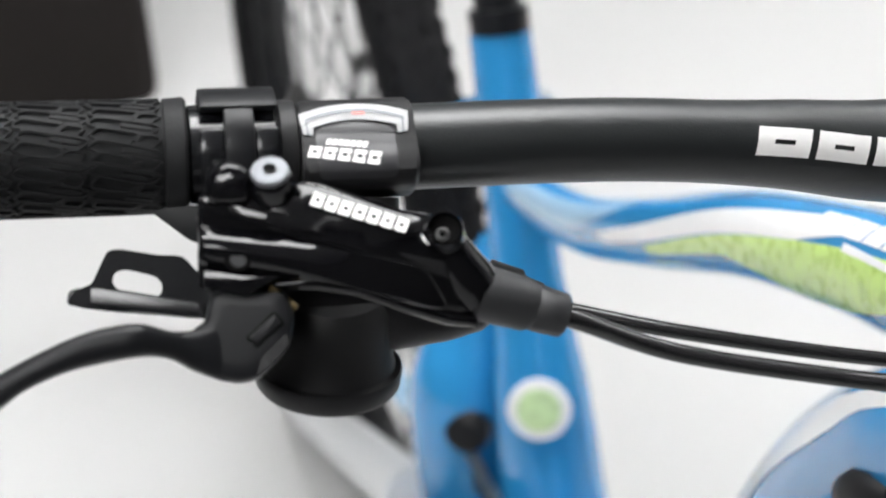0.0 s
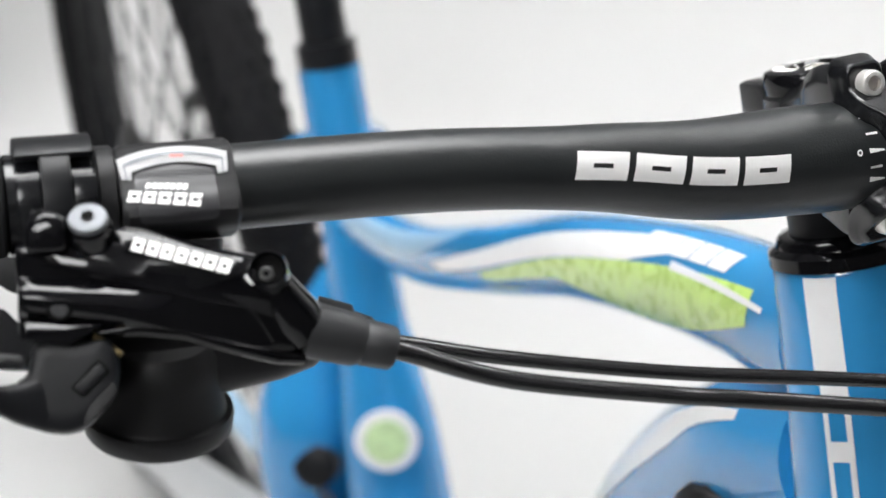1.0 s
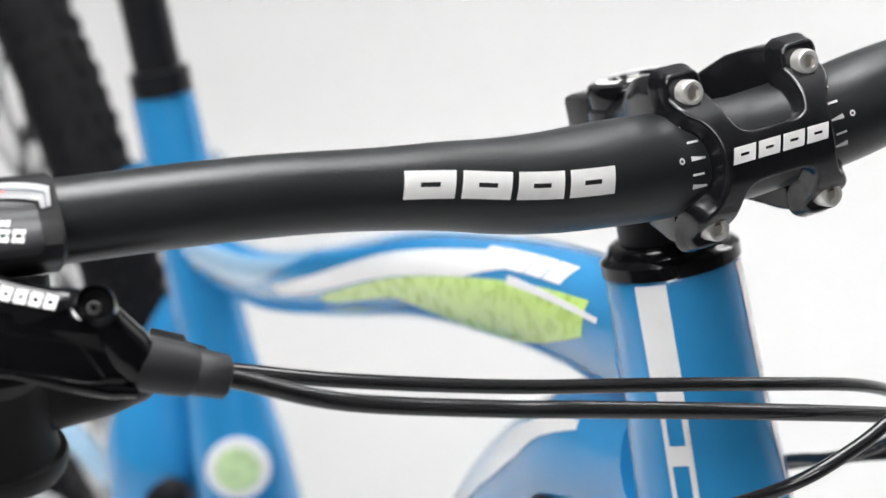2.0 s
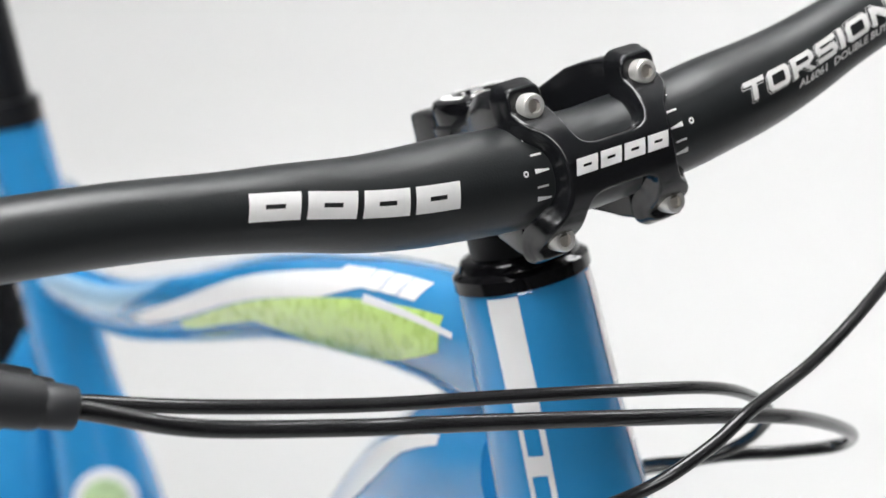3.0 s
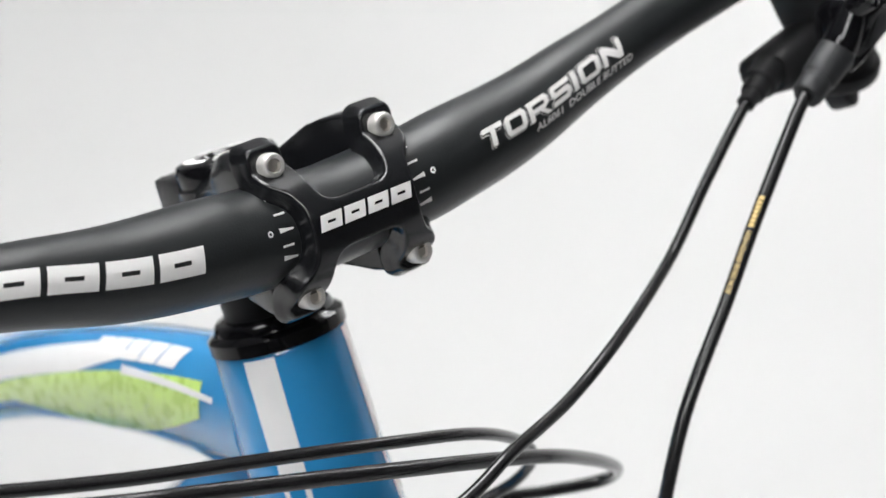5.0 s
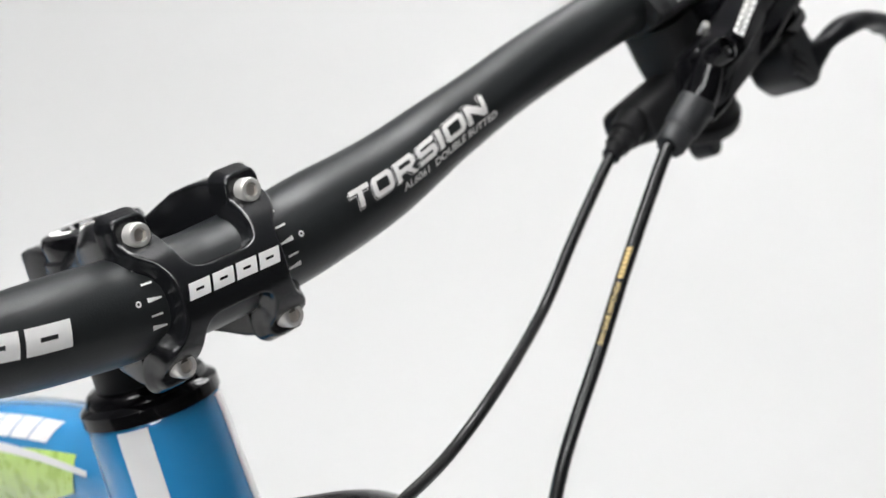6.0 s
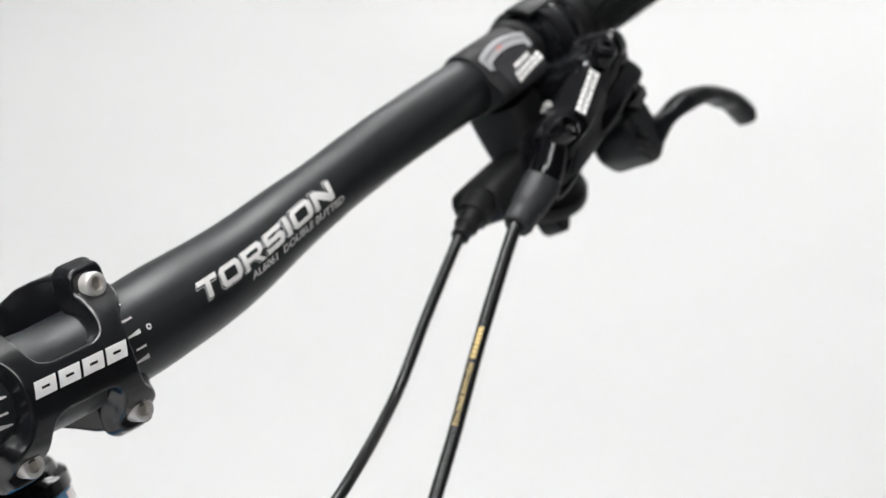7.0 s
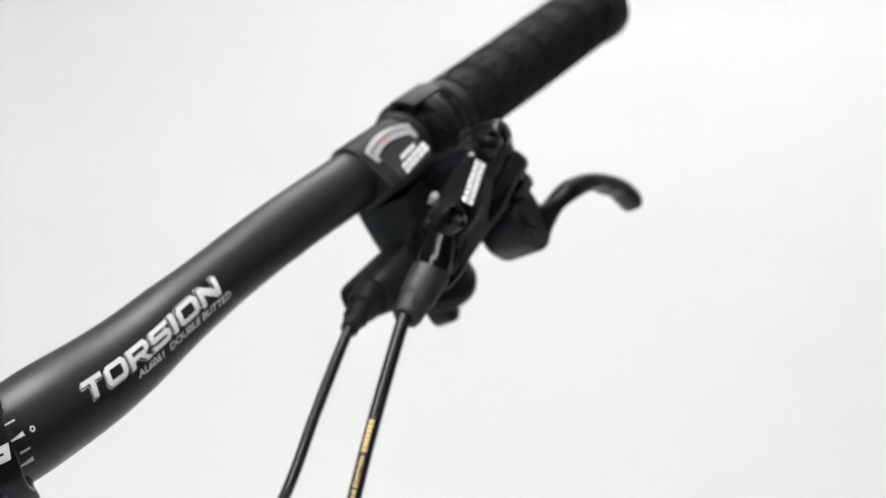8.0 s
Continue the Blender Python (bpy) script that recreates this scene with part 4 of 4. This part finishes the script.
def window_band(f0, f1, n=18):
    """A shallow arched band with two short legs; f0 to f1 of its width, from the outer edge inwards."""
    outer = [(-13.3, 3.6), (-14.0, 9.6)] + [(14 * q, 12.8 - 3.2 * q * q) for q in [-1 + 2 * k / n for k in range(1, n)]] + [(14.0, 9.6), (13.3, 3.6)]
    inner = [(-10.8, 3.2), (-10.6, 5.4)] + [(10.6 * q, 7.6 - 2.2 * q * q) for q in [-1 + 2 * k / n for k in range(1, n)]] + [(10.6, 5.4), (10.8, 3.2)]

    def at(i, f):
        return tuple(Vector(outer[i]).lerp(Vector(inner[i]), f))
    return [[at(i, f0), at(i + 1, f0), at(i + 1, f1), at(i, f1)] for i in range(len(outer) - 1)]


def bar_ring(x0, x1, r, soft=0.0006, name="ring"):
    c0, c1 = bar_centre(x0), bar_centre(x1)
    L = (c1 - c0).length
    return lathe([(0, r - soft * 1.6), (soft, r), (L - soft, r), (L, r - soft * 1.6)], c0, c1 - c0, 40)


def bar_block(x0, x1, a0, a1, r0, r1, n=12, bevel=0.0007):
    """A block bent round the bar, between two turns and two radii."""
    loops = []
    for k in range(n + 1):
        a = a0 + (a1 - a0) * k / n
        loops.append([round_bar(x, a, q)[0] for x, q in ((x0, r0), (x1, r0), (x1, r1), (x0, r1))])
    own = rings(bmesh.new(), loops)
    bmesh.ops.recalc_face_normals(own, faces=own.faces)
    return bevelled(own, bevel, 2, 40)


def clamp_pieces():
    """Hinged bar clamp: band with its neck, four jaws, strap and bridge."""
    band = join(bar_ring(-0.2641, -0.2418, 0.0128), box(UNIT, -55, -27, -6, 11, -28, -5, 2))
    out = [("clamp_band", band)]
    for x0, x1 in ((-0.2612, -0.2556), (-0.2474, -0.2418)):
        out += [("clamp_jaw", bar_block(x0, x1, -40, 55, 0.0115, 0.0160)), ("clamp_jaw", bar_block(x0, x1, 112, 200, 0.0115, 0.0162))]
    out.append(("clamp_strap", bar_block(-0.2552, -0.2478, -50, 200, 0.0115, 0.0163, 28, 0.0006)))
    out.append(("clamp_bridge", bar_block(-0.2612, -0.2418, 76, 118, 0.0148, 0.0170, 10)))
    return out


GX0, GX1, GR = -0.2640, -0.3900, 0.0139


def grip_mesh():
    xs = [GX0 - 0.0062 + (GX1 - GX0 + 0.0062) * k / 30 for k in range(31)]
    c = [bar_centre(x) for x in xs]
    return tube(c, [GR if k < 29 else (GR * 0.98 if k < 30 else GR * 0.9) for k in range(31)], 40)


def grip_tread():
    """Raised looped ribs in slanting rows round the grip."""
    bm = bmesh.new()
    rows, cols = 28, 8
    stepx, stepa = 0.0178, 360 / rows

    def rib(pts, wdt, hgt):
        m = len(pts)
        loops = []
        for i, (x, y) in enumerate(pts):
            a, b = Vector(pts[i - 1]), Vector(pts[(i + 1) % m])
            t = (b - a).normalized()
            nrm = Vector((-t.y, t.x))
            sec = []
            for off, h in ((-wdt / 2, -0.0004), (-wdt / 2 * 0.8, hgt), (wdt / 2 * 0.8, hgt), (wdt / 2, -0.0004)):
                px, py = x + nrm.x * off, y + nrm.y * off
                p, n = round_bar(px, math.degrees(py / GR), GR)
                sec.append(p + n * h)
            loops.append(sec)
        rings(bm, loops, False, True)
    for r in range(rows):
        for cidx in range(cols):
            x0 = GX0 - 0.0068 - cidx * stepx - 0.0006 * (r % 2)
            y0 = radians(r * stepa) * GR
            if x0 - 0.0172 < GX1:
                continue
            for ln, ht, off in ((0.0162, 0.0024, 0.0), (0.0070, 0.0004, 0.003)) if (r + cidx) % 2 else ((0.0104, 0.0025, -0.003), (0.0046, 0.0022, 0.0052)):
                pts = []
                for k in range(12):
                    a = 2 * math.pi * k / 12
                    c, s = math.cos(a), math.sin(a)
                    u, v = ln / 2 * math.copysign(abs(c) ** 0.4, c), ht / 2 * math.copysign(abs(s) ** 0.4, s)
                    pts.append((x0 - 0.0085 + off + u + 1.1 * v, y0 + v - (u + off) * 0.20))
                rib(pts, 0.0008, 0.0010)
    return bm


def flange_mesh():
    c0, c1 = bar_centre(GX0 - 0.0062), bar_centre(GX0 - 0.0002)
    return lathe([(0, 0.0138), (0.0003, 0.0147), (0.0052, 0.0150), (0.006, 0.0143), (0.006, 0.0112)], c0, c1 - c0, 44, ends=False)




def on_body(flip):
    """Flat print on the top facet of the lever body."""
    def fn(x, y):
        ang = radians(-16.5)
        u = -31.6 + 1000 * (x * math.cos(ang) - y * math.sin(ang))
        v = 5.9 + 1000 * (x * math.sin(ang) + y * math.cos(ang))
        return BRAKE.mm(u, v, facet_height(u, v) + 0.45), BRAKE.depth
    return fn


LEFT_TURN = Matrix.Translation(bar_centre(0.235) + V(-0.002, 0, 0)) @ Matrix.Rotation(radians(9.5), 4, bar_axis(0.235)) @ Matrix.Translation(-bar_centre(0.235))


OUTLET = {-1: -12.6, 1: -14.8}


def cockpit(side):
    """Grip, brake and shifter of one side; side -1 as built, +1 mirrored."""
    fix = (lambda bm: bm) if side < 0 else mirror_x

    def fixb(bm):
        """The left brake is turned a little further down on the bar."""
        if side > 0:
            mirror_x(bm)
            bm.transform(LEFT_TURN)
        return bm
    grip = part("grip", fix(grip_mesh()), M_RUBBER, bike, "black rubber grip with raised looped tread")
    part("tread", fix(grip_tread()), M_RUBBER, grip)
    part("collar", fix(flange_mesh()), M_RUBBER, grip)
    part("end_cap", fix(bar_ring(GX1 - 0.004, GX1 + 0.008, 0.0153, 0.0012)), M_RUBBER, grip)
    lever = part("brake_lever", fixb(brake_body()), M_GLOSS, bike, "gloss black hydraulic brake lever body", sharp=32)
    for name, bm in clamp_pieces():
        part(name, fix(bm), M_SATIN if name in ("clamp_strap", "clamp_bridge") else M_STEM, lever, "black bar clamp" if name == "clamp_band" else "")
    part("lever_blade", fixb(lever_blade()), M_SATIN, lever, "satin black curved brake lever blade", sharp=60)
    part("lever_carrier", fixb(lever_carrier(-1.0 if side < 0 else -2.6)), M_SATIN, lever, "satin black lever hinge block")
    part("hinge_edge", fixb(slab(BRAKE, rounded([(-44.6, -36.2), (-43.2, -31.2), (-36.6, -25.0), (-36.0, -28.0)], 0.8, 2), -3, 6.2, 0.6)), M_PLASTIC, lever)
    part("pivot_slot", fixb(slab(BRAKE, rounded([(-46.2, -26.2), (-44.2, -28.0), (-38.4, -22.6), (-40.2, -20.6)], 0.5, 2), 3.5, 4.9, 0.4)), M_SATIN, lever)
    part("slot_edge", fixb(slab(BRAKE, rounded([(-47.0, -26.2), (-44.2, -28.8), (-37.6, -22.6), (-40.2, -19.8)], 0.5, 2), 3.5, 4.55, 0.1)), M_SOCKET, lever)
    if side < 0:
        # white arc paints the highlight on the raised edge by the port
        part("port_glint", fixb(tube([BRAKE.mm(0.6 + 5.4 * math.cos(radians(a)), 0.4 + 5.4 * math.sin(radians(a)), 4.4 + 0.02 * (a - 215)) for a in range(196, 238, 6)], [0.0001, 0.0002, 0.0003, 0.0003, 0.0003, 0.0002, 0.0001], 8, up=BRAKE.e[2])), M_WHITE, lever, "small white arc, painted highlight of the port's raised edge")
    part("port_screw", fixb(lathe([(0.0002, 0.0017), (0.0014, 0.0017), (0.0016, 0.0013), (0.0012, 0.0008), (0.0010, 0.0007)], BRAKE.mm(0.5, -1.6, 0.9), PORT_AXIS, 18, ends=False)), M_SPROCKET, lever, "small steel port screw")
    part("port_hole", fixb(lathe([(0.0006, 0.0038), (0.0005, 0.0001)], BRAKE.mm(1.0, -0.5, 0.5), PORT_AXIS, 32, ends=False)), M_SOCKET, lever)
    if side < 0:
        part("bleed_screw", fixb(lathe([(0.0006, 0.0046), (0.0016, 0.0047), (0.0021, 0.0045), (0.0023, 0.0040), (0.0022, 0.0016), (0.0018, 0.0014), (0.0018, 0.0001)], BRAKE.mm(-41.1, 12.8, 5.0), SCREW_AXIS, 32)), M_SILVER, lever, "silver bleed screw with dark socket")
        part("screw_socket", fixb(lathe([(0.0029, 0.0015), (0.0028, 0.0001)], BRAKE.mm(-41.1, 12.8, 4.6), SCREW_AXIS, 16, ends=False)), M_SOCKET, lever)
    else:
        part("bleed_screw", fixb(lathe([(0.0006, 0.0043), (0.0014, 0.0043), (0.002, 0.0038), (0.002, 0.0016), (0.0008, 0.0014), (0.0008, 0.0001)], BRAKE.mm(-41.1, 12.8, 5.0), SCREW_AXIS, 32)), M_GLOSS, lever, "black bleed screw")
    part("pivot_recess", fixb(lathe([(0.0, 0.0033), (0.0004, 0.0030), (-0.002, 0.0028), (-0.002, 0.0001)], BRAKE.mm(-48.9, -7.1, 6.5), BRAKE.depth, 28)), M_SOCKET, lever)
    part("pivot_pin", fixb(lathe([(-0.002, 0.0021), (-0.0006, 0.0021), (-0.0003, 0.0018), (-0.0003, 0.0001)], BRAKE.mm(-48.9, -7.3, 7.2), BRAKE.depth, 24)), M_SHEATH, lever)
    if side < 0:
        part("adjust_pin", fixb(tube([BRAKE.mm(-41, -14.0, 1), BRAKE.mm(-34.7, -19.0, 2)], 0.0009, 8)), M_BRASS, lever, "small brass pin")
    part("hose_sheath", fixb(sheath_mesh()), M_SHEATH, lever, "dark grey rubber hose sheath")
    mark = flat_shape(row_mark(24.6, 3.3 if side < 0 else 3.7, 7, 0.1, True), 1.0, 2.0)
    if side > 0:
        mark.transform(Matrix.Translation((24.6, 4.3, 0)) @ Matrix.Rotation(math.pi, 4, "Z"))
    part("body_print", fixb(mapped(mark, on_body(side), 0.0001)), M_WHITE, lever, "white printed block wordmark")

    shifter = part("shifter", fixb(shifter_housing(side)), M_PLASTIC, bike, "black plastic trigger shifter", sharp=35)
    pod = part("indicator_pod", fixb(pod_mesh()), M_PLASTIC, shifter, "black gear indicator pod")
    part("clear_window", fixb(mapped(flat_shape(window_band(0.0, 1.0), 1.0), on_pod, 0.0005)), M_LENS, shifter, "clear curved gear indicator window")
    part("inner_window", fixb(mapped(flat_shape(window_band(0.42, 0.56), 1.0), on_pod, 0.0008)), M_SILVER, shifter)
    part("smoked_window", fixb(mapped(flat_shape([rounded([(-10.2, -6.0), (9.8, -6.0), (9.9, 5.0), (0, 7.0), (-10.2, 5.0)], 2.0, 3)], 1.0), on_pod, 0.0003)), M_LENS_B, shifter, "smoked indicator face")
    part("gear_marker", fixb(mapped(flat_shape([[(-0.5, 9.0), (2.9, 8.8), (2.9, 10.4), (-0.4, 10.6)]], 0.5), on_pod, 0.0007)), M_RED, shifter, "small red gear marker")
    for w, h, n, x, y, ang in ((10.6, 1.4, 7, -8.0, 0.9, 6), (18.6, 2.3, 5, -12.9, -1.6, 6)):
        mk = flat_shape(row_mark(w, h, n, 0.4, n == 5), 0.8)
        if side > 0:
            for v in mk.verts:
                v.co.x = w - v.co.x
        part("pod_print", fixb(mapped(shift2(mk, x, y, -ang), on_pod, 0.0005)), M_WHITE, shifter, "white printed block wordmark")
    part("shifter_clamp", fixb(bar_ring(-0.2416, -0.2364, 0.0134)), M_PLASTIC, shifter)
    if side < 0:
        part("thumb_lever", fixb(slab(UNIT, rounded([(-72, 6), (-57, 6), (-57, -3.5), (-60.5, -2.5)], 1.2, 3), -27, -21, 1.2)), M_SATIN, shifter, "black thumb lever behind the grip")
        part("release_trigger", trigger_plate(), M_STEM, shifter, "black bent trigger plate with a slot")
    part("cable_outlet", fixb(lathe([(0, 0.0066), (0.009, 0.0064), (0.010, 0.0050), (0.015, 0.0046), (0.016, 0.0036), (0.021, 0.0034)], UNIT.mm(10.5, OUTLET[side], -40), UNIT.mm(30, -18.6, -40.5) - UNIT.mm(10.5, OUTLET[side], -40), 24)), M_PLASTIC, shifter, "black cable adjuster barrel")
    if side > 0:
        part("clamp_bolt", fixb(lathe([(-0.008, 0.0015), (-0.0006, 0.0015), (0, 0.0012), (0, 0.0007), (-0.001, 0.0006), (-0.001, 0.0001)], UNIT.mm(-11, 6.4, -9.5), UNIT.e[1] * 0.5 + UNIT.e[2] * 0.7 + UNIT.e[0] * 0.5, 20)), M_STEEL, lever, "small steel clamp bolt")
    if side > 0:
        part("thumb_trigger", fixb(slab(UNIT, rounded([(-33, -32), (-19, -32), (-20, -42.5), (-23, -46.5), (-28, -46.5), (-31, -42.5)], 2.5, 3), -44, -35, 2)), M_SATIN, shifter, "black thumb trigger tab")


cockpit(-1)
cockpit(1)

# ================= bicycle: hoses and cables =================
h0, h1 = UNIT.mm(25, -19.8, -15.5), UNIT.mm(33.5, -22.0, -17.0)
RH = smooth_path([h0, h1, (-0.151, -0.030, 0.978), (-0.112, -0.041, 0.9690), (-0.086, -0.048, 0.964), (-0.028, -0.051, 0.9435), (0.034, -0.045, 0.914), (0.074, -0.030, 0.884),
                  (0.109, -0.0105, 0.850), (0.117, 0.004, 0.831), (0.097, 0.012, 0.831), (0.068, 0.024, 0.832), (0.040, 0.09, 0.78), (0.034, 0.16, 0.71)], 8)
part("brake_hose", tube(RH, 0.0025, 14), M_HOSE, bike, "glossy black hydraulic brake hose")
c0, c1 = UNIT.mm(22, -17.8, -40.3), UNIT.mm(32, -19.3, -40.7)
RC = smooth_path([c0, c1, (-0.147, -0.019, 0.976), (-0.103, -0.030, 0.9655), (-0.060, -0.038, 0.956), (-0.018, -0.038, 0.941), (0.020, -0.033, 0.923), (0.050, -0.020, 0.898),
                  (0.069, -0.008, 0.874), (0.068, 0.002, 0.856), (0.055, 0.012, 0.846), (0.046, 0.032, 0.833), (0.036, 0.09, 0.785), (0.032, 0.16, 0.71)], 8)
part("shift_cable", tube(RC, 0.0021, 14), M_HOSE, bike, "black shift cable housing")
tilt = LEFT_TURN
m0, m1 = tilt @ V(-h0.x, h0.y, h0.z), tilt @ V(-h1.x, h1.y, h1.z)
LH = smooth_path([m0, m1, (0.147, -0.034, 0.958), (0.124, -0.043, 0.935), (0.097, -0.0525, 0.9055), (0.080, -0.060, 0.868), (0.068, -0.060, 0.80), (0.062, -0.055, 0.72)], 8)
left_hose = part("brake_hose", tube(LH, 0.0025, 14), M_HOSE, bike, "glossy black hydraulic brake hose with gold lettering")
n0, n1 = tilt @ V(-c0.x, c0.y, c0.z), tilt @ V(-c1.x, c1.y, c1.z)
LC = smooth_path([n0, n1, (0.1449, -0.0105, 0.9592), (0.1183, -0.021, 0.944), (0.0777, -0.0402, 0.941), (0.0442, -0.051, 0.9355), (0.012, -0.0605, 0.9365), (-0.007, -0.064, 0.932), (-0.029, -0.060, 0.922),
                  (-0.052, -0.03, 0.892), (-0.054, 0.01, 0.85), (-0.040, 0.08, 0.785), (-0.034, 0.16, 0.71)], 8)
part("shift_cable", tube(LC, 0.0021, 14), M_HOSE, bike, "black shift cable housing")

# gold lettering along the left hose, turned to the front
LEN = [0.0]
for p, q in zip(LH, LH[1:]):
    LEN.append(LEN[-1] + (q - p).length)


def on_hose(x, y):
    i = min(max(j for j in range(len(LEN)) if LEN[j] <= max(x, 0)), len(LH) - 2)
    t = (x - LEN[i]) / (LEN[i + 1] - LEN[i])
    d = (LH[i + 1] - LH[i]).normalized()
    n = V(-0.70, -0.56, 0.42)
    n = (n - d * n.dot(d)).normalized()
    s = n.cross(d)
    a = y / 0.0025
    nn = n * math.cos(a) - s * math.sin(a)
    return LH[i].lerp(LH[i + 1], t) + nn * 0.00252, nn


S0 = 46.0
part("maker_print", mapped(shift2(flat_shape(row_mark(12, 1.9, 7, 0.2, False), 0.4), S0, -0.2), on_hose, 0.00008), M_GOLD, left_hose, "gold printed blocks")
part("hose_print", mapped(shift2(lettering("HIGH POWER BRAKE HOSE", 1.8, 23, 0.1, 0.4, 0.1), S0 + 13.5, -0.2), on_hose, 0.00008), M_GOLD, left_hose, "gold printed lettering")
